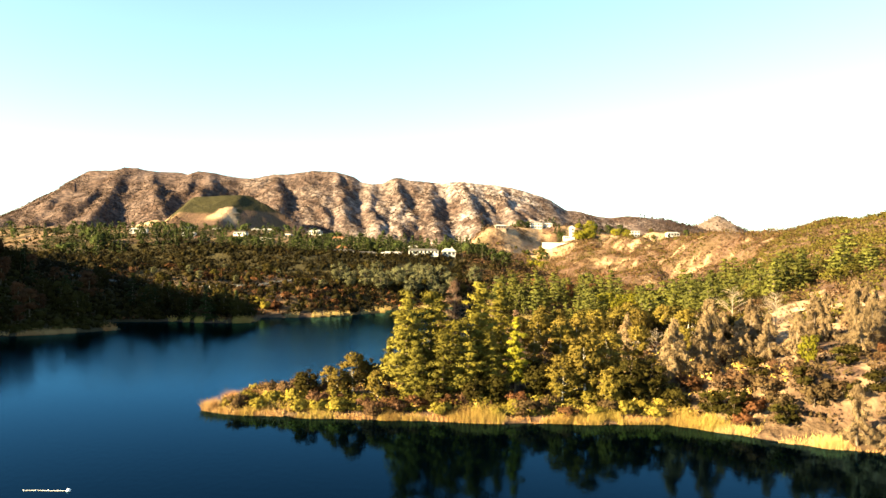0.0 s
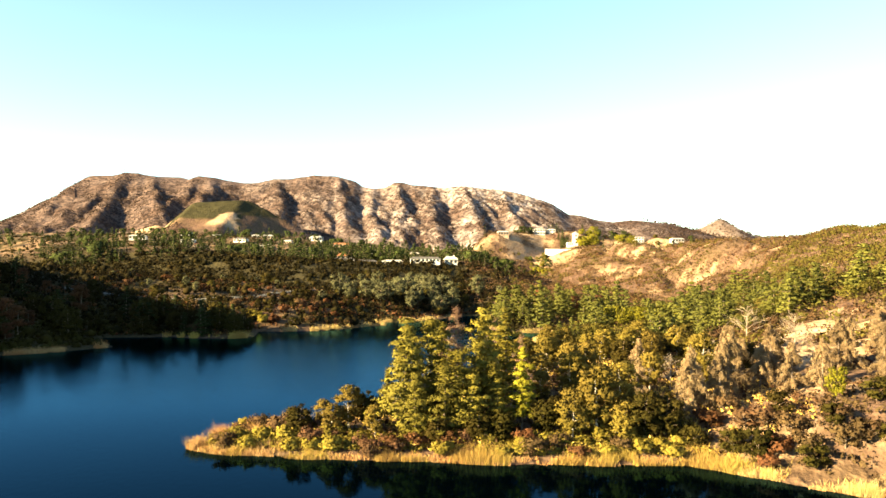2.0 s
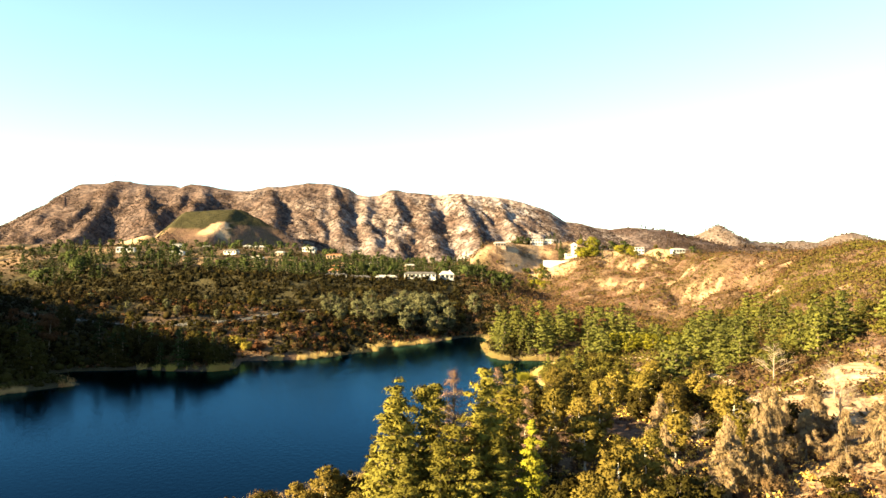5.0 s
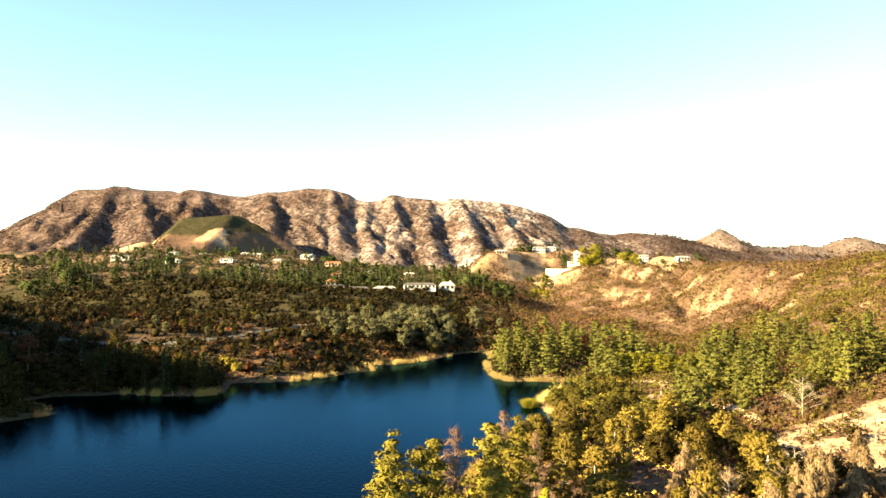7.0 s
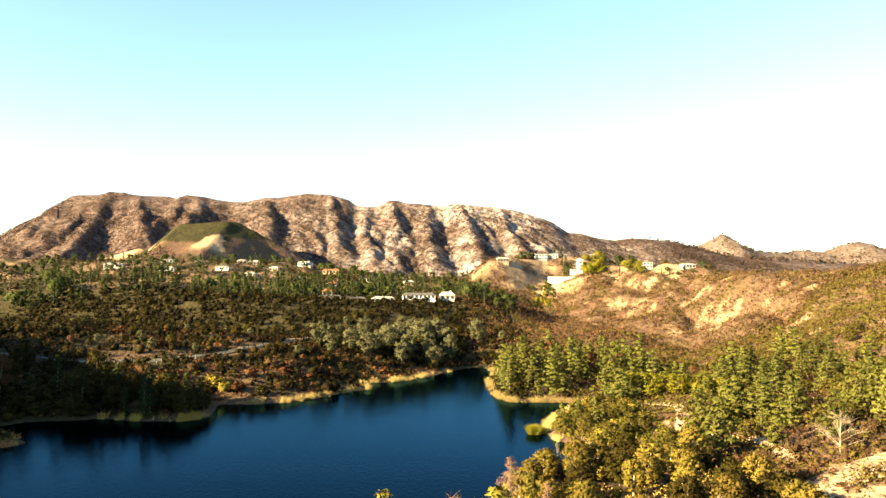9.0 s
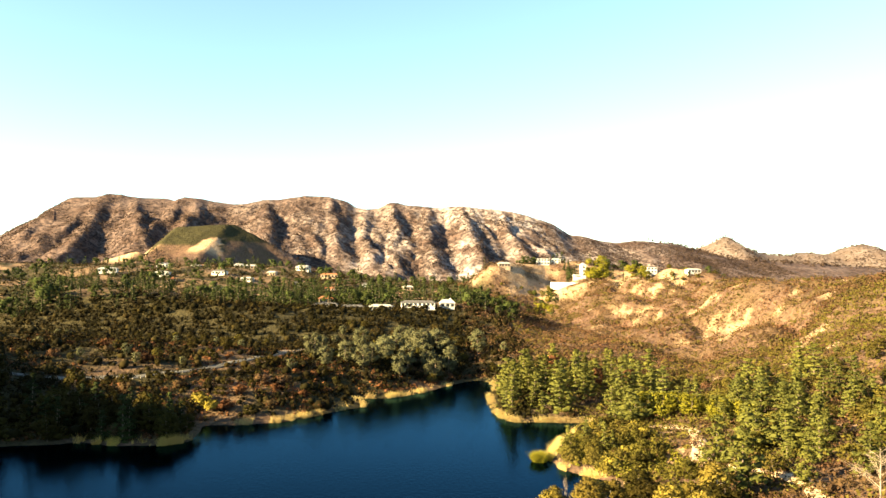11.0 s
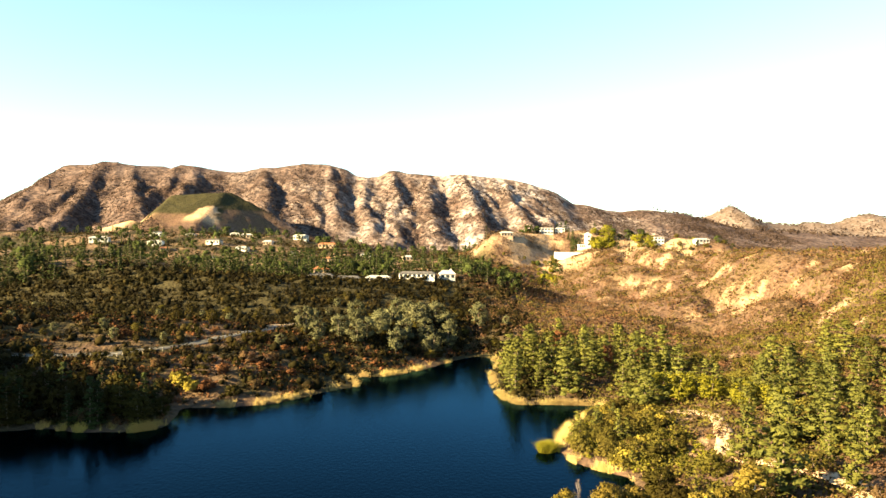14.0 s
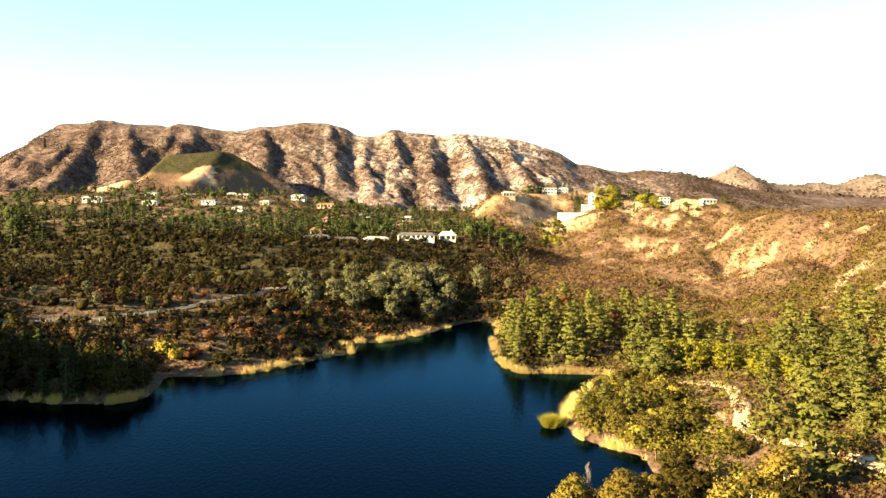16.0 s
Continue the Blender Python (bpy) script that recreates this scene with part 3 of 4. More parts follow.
def pine(label, h, width, mat, leaves, size, seed, low=0.18, name="pine_tree"):
    r = np.random.default_rng(seed)
    c, s = conifer_clumps(h, width, low, 12, 6, r) if leaves > 40 else conifer_clumps(h, width, low, 9, 4, r) if leaves > 5 else conifer_clumps(h, width, low, 6, 3, r)
    return tree(name, label, "tree", h, leaf_sprays(c, s, leaves, size, 0.62, 0.0, seed, slim=0.6 if leaves > 40 else 0.8, core=0.5 if leaves > 40 else 0.62), mat, low=low, spread=width / h, branches=14 if leaves > 40 else 5, seed=seed)


def broadleaf(name, label, h, width, mat, leaves, size, seed, low=0.2, bark=M_BARK, n=34, lean=0.6, droop=0.0):
    r = np.random.default_rng(seed)
    c, s = round_clumps(h, width, low, n, r, 0.13, 0.31) if n > 50 else round_clumps(h, width, low, n, r)
    return tree(name, label, "tree", h, leaf_sprays(c, s, leaves, size, 0.85, droop, seed, core=0.42 if n > 50 else 0.55), mat, bark, 0.8, lean, 0.3, width / h * 0.9, 10 if leaves > 60 else 4, seed)


def shrub(name, label, h, width, mat, leaves, size, seed):
    r = np.random.default_rng(seed)
    c, s = round_clumps(h, width, 0.05, 16, r)
    top = tagged(new(name), label, "shrub")
    v, f = joined(limbs(h * 0.6, width * 0.8, 5, 0.05, 0.6, r, 0.07) + [tube([(0, 0, -0.5), (0, 0, h * 0.5)], (0.14, 0.05), 5)])
    part("stem", mesh_of("stem", v, f, M_BARK, True), parent=top)
    v, f, nrm = leaf_sprays(c, s, leaves, size, 0.8, 0, seed, core=0.55)
    part("crown", mesh_of("crown", v, f, mat, normals=nrm), parent=top)
    return top


def weeping_conifer(label, h, width, seed):
    """A dead conifer: tiers of drooping branches with brown needles still on them."""
    r = np.random.default_rng(seed)
    top = tagged(new("dead_conifer"), label, "tree")
    w = 0.012 * h + 0.08
    arms, c, s = [tube([(0, 0, -0.6), (0.1, 0, h * 0.5), (0, 0.1, h)], (w * 1.4, w * 0.8, 0.03), 6)], [], []
    for k in range(34):
        t = k / 33
        z, l, a = h * (0.1 + 0.86 * t), width * (1 - t) ** 0.7 * r.uniform(0.75, 1.15) + 0.3, r.uniform(0, 6.283)
        e = np.array([math.cos(a), math.sin(a), 0.0])
        pts = [np.array([0, 0, z]), e * l * 0.55 + [0, 0, z + 0.02 * l], e * l + [0, 0, z - 0.38 * l]]
        arms.append(tube(pts, (0.09, 0.055, 0.02), 4))
        for j in range(9):
            f = 0.2 + 0.8 * j / 8
            q = pts[0] * (1 - f) + pts[2] * f + [0, 0, 0.22 * l * f * (1 - f) * 2]
            c.append(q + r.normal(size=3) * 0.16 - [0, 0, 0.25])
            s.append(0.30 + 0.16 * l * f * 0.5)
    v, f = joined(arms)
    part("trunk", mesh_of("trunk", v, f, M_BARK, True), parent=top, label="grey weathered trunk and branches")
    v, f, nrm = leaf_sprays(c, s, 26, 0.8, 0.5, 0.8, seed, slim=0.2, core=0)
    part("crown", mesh_of("crown", v, f, M_BROWN, normals=nrm), parent=top, label="brown dry needles on drooping branches")
    return top


def bare_tree(label, h, reach, seed, mat=M_DEADWOOD, count=16, twigs=9, fuzz=0):
    r = np.random.default_rng(seed)
    top = tagged(new("dead_tree"), label, "tree")
    w = 0.010 * h + 0.05
    v, f = tube([(0, 0, -0.6), (0.2, 0, h * 0.4), (-0.1, 0.2, h * 0.75), (0.1, 0, h)], (w * 1.4, w, w * 0.5, 0.02), 7)
    part("trunk", mesh_of("trunk", v, f, mat, True), parent=top)
    v, f = joined(limbs(h * 0.97, reach, count, 0.2, 0.55, r, w * 0.4, twigs))
    part("branchwork", mesh_of("branchwork", v, f, mat, True), parent=top)
    if fuzz:
        c, s = conifer_clumps(h, reach, 0.3, 12, 6, r)
        v, f, nrm = leaf_sprays(c, s, fuzz, 1.1, 0.9, -0.2, seed, slim=0.10, core=0)
        part("crown", mesh_of("crown", v, f, M_TWIG, normals=nrm), parent=top, label="haze of fine pinkish dead twigs")
    return top


def spot(ob, x, y, scale=1.0, turn=0.0, sink=0.15, sxy=1.0):
    ob.matrix_basis = pose(x, y, high(x, y) - sink, 0, 0, turn)
    ob.scale = (scale * sxy, scale * sxy, scale)
    return ob


KINDS, MADE = {}, {}


def plant(kind, x, y, h, turn=None, wide=1.0):
    """Plants a tree of a kind at a place, with its height in metres."""
    master, mh = KINDS[kind]
    turn = float(rng.uniform(0, 360)) if turn is None else turn
    ob = master if kind not in MADE else copy_thing(master, Matrix())
    MADE[kind] = 1
    return spot(ob, x, y, h / mh, turn, sxy=wide)


# near trees, built finest
KINDS["pine_a"] = (pine("tall yellow-green pine lit by low sun on the lake spit", 21, 4.6, M_PINE, 70, 0.62, 1), 21)
KINDS["pine_b"] = (pine("dense green pine with layered boughs near the shore", 20, 5.2, M_PINE, 70, 0.62, 2, 0.08), 20)
KINDS["pine_c"] = (pine("slender dark green pine among taller trees", 19, 3.9, M_PINE, 66, 0.6, 3, 0.2), 19)
KINDS["olive"] = (broadleaf("olive_green_tree", "wide olive-green tree with pale forked limbs", 14, 5.0, M_OLIVE, 52, 0.5, 4, 0.05, M_PALE, 80), 14)
KINDS["dark"] = (broadleaf("dark_oak_tree", "dark green oak with a dense rounded crown", 11, 4.6, M_DARK, 52, 0.5, 5, 0.04, n=70), 11)
KINDS["brush"] = (broadleaf("brown_olive_tree", "thin brown-olive tree with dry upper twigs", 12, 4.0, M_OLIVE, 38, 0.5, 6, 0.10, M_PALE, 72), 12)
KINDS["yellow"] = (pine("yellow-green pine with a bare grey lower trunk", 18, 2.9, M_GREEN, 78, 0.62, 7, 0.25), 18)
KINDS["deadcon_a"] = (weeping_conifer("dead brown conifer with drooping branches on bare slope", 15, 5.0, 8), 15)
KINDS["deadcon_b"] = (weeping_conifer("grey-brown dying conifer with layered hanging boughs", 14, 4.4, 9), 14)
KINDS["redpine"] = (bare_tree("dead reddish pine with fine bare twigs", 22, 3.4, 10, M_BARK, 34, 12, 34), 22)
KINDS["bare"] = (bare_tree("bleached leafless tree with wide pale branches", 11, 5.5, 11, M_DEADWOOD, 26, 16), 11)
KINDS["bush"] = (shrub("green_shrub", "round green shrub on tan soil", 3.6, 2.6, M_DARK, 64, 0.36, 12), 3.6)
KINDS["goldbush"] = (shrub("yellow_shrub", "bright yellow-green shrub beside the water", 3.0, 2.2, M_YELLOW, 55, 0.38, 13), 3.0)
KINDS["brownbush"] = (shrub("dry_brown_shrub", "dry brown shrub with thin twigs", 3.0, 2.4, M_SHRUB, 50, 0.38, 14), 3.0)
KINDS["rustbush"] = (shrub("rust_red_shrub", "rust-red shrub on a dry bank", 3.0, 2.4, M_RUST, 50, 0.38, 15), 3.0)
# trees seen from farther off
KINDS["midpine"] = (pine("green pine in a grove above the cove", 15, 3.7, M_GROVE, 22, 0.8, 21, 0.06, "grove_pine"), 15)
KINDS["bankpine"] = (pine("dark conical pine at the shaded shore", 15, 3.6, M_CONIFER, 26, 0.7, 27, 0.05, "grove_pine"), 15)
KINDS["chapbush"] = (broadleaf("chaparral_tree", "olive-brown chaparral bush on the hillside", 6, 4.2, M_CHAP, 22, 0.46, 28, 0.0, n=54), 6)
KINDS["midpine_b"] = (pine("rounded bushy pine on the hillside", 13, 4.2, M_GROVE, 22, 0.8, 22, 0.05, "grove_pine"), 13)
KINDS["willow"] = (broadleaf("bright_green_tree", "bright green spreading tree beside the dirt track", 11, 6.0, M_GREEN, 28, 0.62, 23, 0.02, n=56), 11)
KINDS["greytree"] = (broadleaf("grey_green_tree", "grey-green eucalyptus with billowing crown", 14, 5.6, M_GREY, 24, 0.72, 24, 0.05, n=60), 14)
KINDS["midoak"] = (broadleaf("dark_oak_tree", "dark oak in shade on the far bank", 10, 4.8, M_DARK, 26, 0.6, 25, 0.03, n=52), 10)
KINDS["rusttree"] = (broadleaf("rust_brown_tree", "rust-brown drying tree above the shaded bank", 15, 4.0, M_RUST, 44, 0.6, 26, 0.15), 15)
KINDS["farpine"] = (pine("dark green pine among hillside houses", 15, 4.6, M_CONIFER, 8, 1.05, 31, 0.0, "conifer_tree"), 15)
KINDS["cypress"] = (pine("narrow dark cypress beside a house", 15, 1.7, M_CONIFER, 8, 0.8, 32, 0.02, "cypress_tree"), 15)
KINDS["fartree"] = (broadleaf("garden_tree", "green garden tree among hillside houses", 10, 4.5, M_GARDEN, 16, 0.95, 33, 0.02, n=16), 10)

# the wooded spit
for kind, x, y, h in [("pine_a", -8.08, 167.5, 22.8), ("pine_b", -2.703, 171.3, 23.3), ("pine_b", 0.226, 163.3, 15.5), ("pine_c", -5.635, 163, 13.6), ("pine_b", 6.08, 164.1, 13.6),
                      ("pine_c", 9.016, 180.8, 24.2), ("pine_b", 7.545, 172.9, 18.4), ("pine_a", 14.86, 190.4, 21.3), ("yellow", 16.78, 168.7, 17.5), ("redpine", 2.867, 176, 25.2),
                      ("pine_a", -8.58, 191.2, 21.3), ("pine_c", -0.737, 186, 21.3), ("pine_b", 11.96, 199.4, 17.5), ("pine_c", 11.42, 166.9, 11.6), ("dark", 21.12, 165.6, 8.73),
                      ("olive", 31.75, 164.2, 15.5), ("olive", 26.44, 162.5, 11.6), ("dark", 40.88, 161.5, 11.6), ("olive", 36.55, 160.2, 9.7), ("dark", 45.21, 161.9, 10.7),
                      ("pine_b", -3.675, 165.9, 12.6), ("pine_b", 3.151, 168.1, 17.5), ("pine_b", 10.46, 170.9, 14.5), ("dark", 7.044, 161.1, 7.76), ("dark", -1.237, 160.4, 6.79), ("dark", 11.91, 161.9, 7.76),
                      ("olive", 38.51, 171.9, 12.6), ("redpine", 14.41, 220.1, 20.4), ("redpine", 21.21, 215.9, 14.5), ("dark", 23.06, 170.4, 8.73)]:
    plant(kind, x, y, h, wide=1.25 if kind.startswith("pine") else 1.0)
for kind, x, y, h in [("deadcon_a", 52.89, 169.5, 14.5), ("deadcon_b", 64.39, 178.9, 17.5), ("deadcon_a", 59.59, 171.2, 12.6), ("deadcon_b", 76.7, 174.5, 11.6), ("deadcon_a", 82.4, 172.4, 10.7),
                      ("deadcon_b", 92.74, 164.3, 9.7), ("deadcon_a", 98.39, 169.9, 11.6), ("deadcon_b", 81.56, 196.7, 13.6), ("deadcon_a", 95.71, 191.3, 12.6), ("deadcon_a", 45.28, 183.5, 11.6),
                      ("deadcon_b", 71.09, 188.4, 12.6), ("deadcon_a", 88.13, 183.9, 9.7), ("deadcon_b", 105.1, 181.3, 12.6), ("deadcon_b", 75.55, 134.8, 11.6), ("deadcon_a", 80.27, 132.7, 10.7),
                      ("bare", 102, 262, 12), ("bare", 99.7, 222.4, 9.7), ("bare", 69.23, 197.3, 11.6), ("bare", 92.04, 205.1, 10.7), ("bare", 57.8, 200.6, 8.73)]:
    plant(kind, x, y, h)
plant("willow", 80, 162, 8, wide=0.6)
plant("bare", 34, 287, 10.5, wide=0.22)
for kind, x, y, h in [("dark", -29.7, 164.2, 7.76), ("brush", -19.86, 167.9, 10.7), ("brush", -22.8, 164, 7.76), ("dark", -15.92, 170.7, 8.73), ("pine_c", -12.29, 175.5, 11.6), ("brush", -25.76, 170, 6.79),
                      ("brush", -13.96, 163.7, 7.76), ("brownbush", -33.66, 166.3, 3.88)]:
    plant(kind, x, y, h)
for kind, x, y, h in [("bush", 59.48, 150.7, 5.82), ("bush", 55.7, 153.8, 4.85), ("brownbush", 67.1, 146.7, 3.88), ("bush", 72.8, 149.4, 4.37), ("brownbush", 77.51, 145.4, 3.88), ("bush", 67.14, 159.3, 4.85),
                      ("bush", 49.98, 158.8, 4.37), ("brownbush", 60.5, 159.5, 3.88), ("rustbush", 59.49, 146.9, 2.91), ("bush", 84.12, 143.3, 4.37), ("rustbush", 17.24, 159.8, 3.88), ("rustbush", 1.685, 158.3, 3.4),
                      ("rustbush", -10.04, 157.7, 3.1), ("brownbush", 23.05, 158.6, 3.4)]:
    plant(kind, x, y, h)


def scatter(n, x0, x1, y0, y1, kinds, low, tall, gap, shore=4.0, keep=None, wide=(0.9, 1.25)):
    """Plants up to n trees of the given kinds over a stretch of land, gap metres apart at least."""
    xs, ys = rng.uniform(x0, x1, n * 5), rng.uniform(y0, y1, n * 5)
    d = np.where(line_distance(xs, ys, ROAD) < 6, -1, shore_distance(xs, ys))
    done = []
    for x, y, s in zip(xs, ys, d):
        if s < shore or (keep and not keep(x, y)) or any((x - a) ** 2 + (y - b) ** 2 < gap * gap for a, b in done):
            continue
        done.append((x, y))
        kind, tallness = kinds[int(rng.integers(len(kinds)))], float(rng.uniform(low, tall))
        plant(kind, float(x), float(y), min(tallness, 5.5) if kind == "chapbush" else tallness, wide=float(rng.uniform(*wide)))
        if len(done) >= n:
            break


# shore shrubs among the reeds, and more dying conifers on the bank
scatter(34, -44, 50, 153, 163, ["goldbush", "brownbush", "goldbush", "goldbush", "rustbush"], 1.8, 3.6, 2.4, 1.0)
scatter(24, -48, -14, 156, 178, ["brownbush", "goldbush", "goldbush", "brownbush"], 1.8, 3.6, 2.4, 1.5)
scatter(26, 55, 112, 138, 167, ["bush", "brownbush", "brownbush", "bush", "brownbush", "rustbush"], 2.0, 4.5, 4, 2)
scatter(12, 48, 114, 161, 210, ["deadcon_a", "deadcon_b"], 9, 15, 8, 6)
# behind the spit, the coves and the hillside groves
scatter(46, 18, 72, 188, 300, ["brush", "brush", "olive", "brush", "dark"], 8, 13, 6.0)
scatter(14, 20, 56, 262, 300, ["goldbush", "brush", "brownbush"], 3, 6, 4)
scatter(12, 62, 125, 205, 275, ["brownbush", "bush", "brownbush"], 2.5, 4.5, 7)
scatter(40, 100, 190, 290, 480, ["chapbush", "chapbush", "midpine_b"], 4, 8, 8)
scatter(95, 74, 160, 276, 420, ["midpine", "midpine_b", "midpine_b", "chapbush"], 8, 16, 5.8, wide=(1.15, 1.65), keep=lambda x, y: not (74 < x < 101 and 325 < y < 388))
scatter(5, 84, 108, 388, 412, ["willow"], 9, 13, 8)
plant("willow", 106, 372, 11)
plant("willow", 112, 362, 10)
scatter(22, 48, 74, 330, 392, ["chapbush", "midpine_b", "chapbush"], 4, 9, 5.5, wide=(0.9, 1.3))
plant("midpine", 58, 350, 11)
scatter(45, 42, 78, 330, 405, ["chapbush", "chapbush", "goldbush", "bush"], 2.5, 5.5, 3.5, 2.5)
scatter(50, 31, 105, 427, 520, ["midpine", "midpine_b", "midpine"], 10, 20, 7.5, 6, wide=(1.0, 1.5))
plant("midpine", 36, 447, 22)
scatter(3, 60, 100, 440, 500, ["rusttree"], 12, 15, 12)
# the far bank
scatter(24, -75, 30, 495, 592, ["greytree"], 13, 19, 8, 5)
scatter(40, -80, 45, 490, 640, ["midoak", "greytree", "midoak", "chapbush"], 5, 9, 7, 5)
scatter(70, -215, -45, 372, 500, ["midoak", "bush", "brownbush", "rustbush", "bush"], 2.5, 5.5, 5, 4)
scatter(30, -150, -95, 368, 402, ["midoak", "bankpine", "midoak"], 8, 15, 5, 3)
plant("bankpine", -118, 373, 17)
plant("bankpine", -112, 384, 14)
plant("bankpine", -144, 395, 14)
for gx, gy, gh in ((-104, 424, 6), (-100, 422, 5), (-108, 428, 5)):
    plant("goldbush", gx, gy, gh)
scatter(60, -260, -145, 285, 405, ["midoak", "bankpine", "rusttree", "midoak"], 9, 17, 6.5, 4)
plant("rusttree", -180, 380, 19)
scatter(55, -330, -110, 470, 610, ["midoak", "midoak", "chapbush", "greytree"], 5, 10, 9)
scatter(110, -400, -105, 690, 780, ["farpine", "farpine", "farpine", "cypress", "fartree"], 10, 18, 7)
scatter(60, -120, 70, 700, 800, ["farpine", "cypress", "fartree", "fartree"], 9, 16, 8, keep=lambda x, y: not (-110 < x < 40 and 670 < y < 716))
scatter(40, -115, 40, 716, 770, ["farpine", "cypress", "farpine"], 12, 19, 6)
scatter(340, -580, 70, 780, 1330, ["farpine", "fartree", "farpine", "fartree", "cypress"], 8, 16, 9)
scatter(45, -195, -50, 750, 860, ["farpine", "farpine", "cypress"], 15, 23, 7)
scatter(25, 20, 75, 800, 900, ["farpine", "fartree", "cypress"], 9, 15, 6)
# the tower's hill
scatter(12, 98, 121, 1042, 1062, ["farpine", "fartree", "farpine"], 9, 14, 4)
scatter(10, 120, 160, 1068, 1078, ["farpine", "fartree"], 13, 18, 4)
scatter(12, 156, 164, 990, 1040, ["farpine", "farpine", "cypress"], 12, 18, 3.5)
scatter(14, 176, 196, 962, 1004, ["willow", "fartree", "willow", "farpine"], 10, 17, 4.5)
scatter(30, 188, 262, 1012, 1075, ["farpine", "fartree", "willow", "fartree"], 9, 16, 6)
scatter(26, 262, 350, 985, 1040, ["fartree", "farpine", "chapbush"], 6, 11, 6)
scatter(26, 104, 132, 905, 975, ["willow", "chapbush", "fartree"], 4, 9, 4.5)
scatter(30, 60, 130, 860, 990, ["chapbush", "fartree"], 3, 6, 6)
scatter(60, 150, 400, 1075, 1200, ["chapbush", "fartree", "farpine"], 5, 10, 12)


def thicket(name, label, n, x0, x1, y0, y1, mat, size, sprays, density, seed, tall=1.0, leaf=0.5, core=0):
    """Scrub too thick to count: domes of leaf sprays over a stretch of hillside."""
    r = np.random.default_rng(seed)
    x, y = r.uniform(x0, x1, n), r.uniform(y0, y1, n)
    keep = (shore_distance(x, y) > 3.5) & (r.random(n) < density(x, y)) & (line_distance(x, y, ROAD) > 2.6 + 1.6 * r.random(n))
    x, y = x[keep], y[keep]
    keep = cover(x, y)[0][:, 0] < r.uniform(0.3, 0.9, len(x))
    x, y = x[keep], y[keep]
    s = size * np.clip(r.lognormal(-0.2, 0.5, len(x)), 0.3, 2.4)
    z = height(x, y)
    v, f, nrm = leaf_sprays(np.stack([x, y, z + s * 0.25 * tall], 1), s, sprays, size * leaf, 0.75 * tall, 0, seed, False, core=core)
    return tagged(part(name, mesh_of(name, v, f, mat, normals=nrm)), label, "scrub", kind="stuff")


patchy = lambda lo, hi, sc, sd: (lambda x, y: smooth(lo, hi, fbm(x / sc, y / sc, sd, 4) + 0.15))
clumpy = lambda lo, hi, sc, sd: (lambda x, y: smooth(lo, hi, fbm(x / sc, y / sc, sd, 4) + 0.15) * smooth(-0.45, 0.05, fbm(x / 7, y / 7, sd + 9, 2)))
thicket("hillside_scrub", "olive and brown chaparral covering the sunny hillside", 17000, 55, 300, 200, 600, M_SHRUB, 1.8, 16, clumpy(-0.6, -0.15, 30, 101), 201, leaf=0.38)
thicket("hillside_scrub", "green chaparral patches on the sunny hillside", 13000, 55, 300, 220, 560, M_CHAP, 2.3, 14, clumpy(-0.4, 0.0, 45, 105), 202, leaf=0.36)
thicket("hillside_scrub", "brown chaparral dotting the upper hillside", 26000, 20, 400, 540, 1060, M_SHRUB, 2.6, 9, clumpy(-1.1, -0.55, 40, 103), 203, leaf=0.40)
thicket("hillside_scrub", "olive chaparral in the folds of the upper hillside", 9000, 60, 400, 480, 960, M_CHAP, 2.4, 12, clumpy(-0.1, 0.2, 50, 133), 233, leaf=0.42)
thicket("shore_scrub", "yellow-green waterside herbs on the spit", 3600, -48, 52, 151, 168, M_YELLOW, 1.0, 22, patchy(-0.15, 0.2, 7, 141), 221, leaf=0.45)
thicket("shore_scrub", "brown waterside brush on the spit", 1800, -50, 60, 152, 168, M_RUST, 0.8, 20, patchy(-0.1, 0.25, 6, 143), 222, leaf=0.45)
thicket("bank_scrub", "dense chaparral domes on the far bank, leaf colour darkened for shade", 6500, -340, 60, 372, 720, M_BANK, 3.0, 19, lambda x, y: patchy(-0.7, -0.25, 35, 107)(x, y) * (1 - 0.8 * rust_soil(x, y)), 204, tall=1.2, leaf=0.36, core=0.42)
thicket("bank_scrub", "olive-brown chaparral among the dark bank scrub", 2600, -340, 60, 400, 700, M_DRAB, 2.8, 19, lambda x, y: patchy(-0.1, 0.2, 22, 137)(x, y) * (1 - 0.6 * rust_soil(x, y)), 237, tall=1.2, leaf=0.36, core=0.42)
thicket("cove_scrub", "fresh green shrubs over the small cove point", 900, 40, 80, 318, 412, M_CHAP, 1.9, 34, patchy(-0.4, 0.0, 14, 151), 251, leaf=0.36, core=0.35)
thicket("cove_scrub", "yellow-green undergrowth over the small cove point", 900, 40, 80, 318, 412, M_GREEN, 1.4, 30, patchy(-0.2, 0.15, 10, 153), 252, leaf=0.36, core=0.3)
thicket("bank_scrub", "dark brush under trees on the shaded bank", 3600, -290, -130, 230, 400, M_DARK, 2.4, 12, patchy(-0.6, -0.2, 35, 127), 214, leaf=0.5, core=0.5)
thicket("bank_scrub", "brown and rust scrub on the far bank", 4500, -230, 20, 370, 560, M_RUST, 1.5, 10, patchy(-0.12, 0.18, 25, 109), 205, leaf=0.45, core=0.4)
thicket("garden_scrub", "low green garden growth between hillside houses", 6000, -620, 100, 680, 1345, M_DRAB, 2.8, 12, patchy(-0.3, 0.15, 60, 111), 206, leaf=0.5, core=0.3)
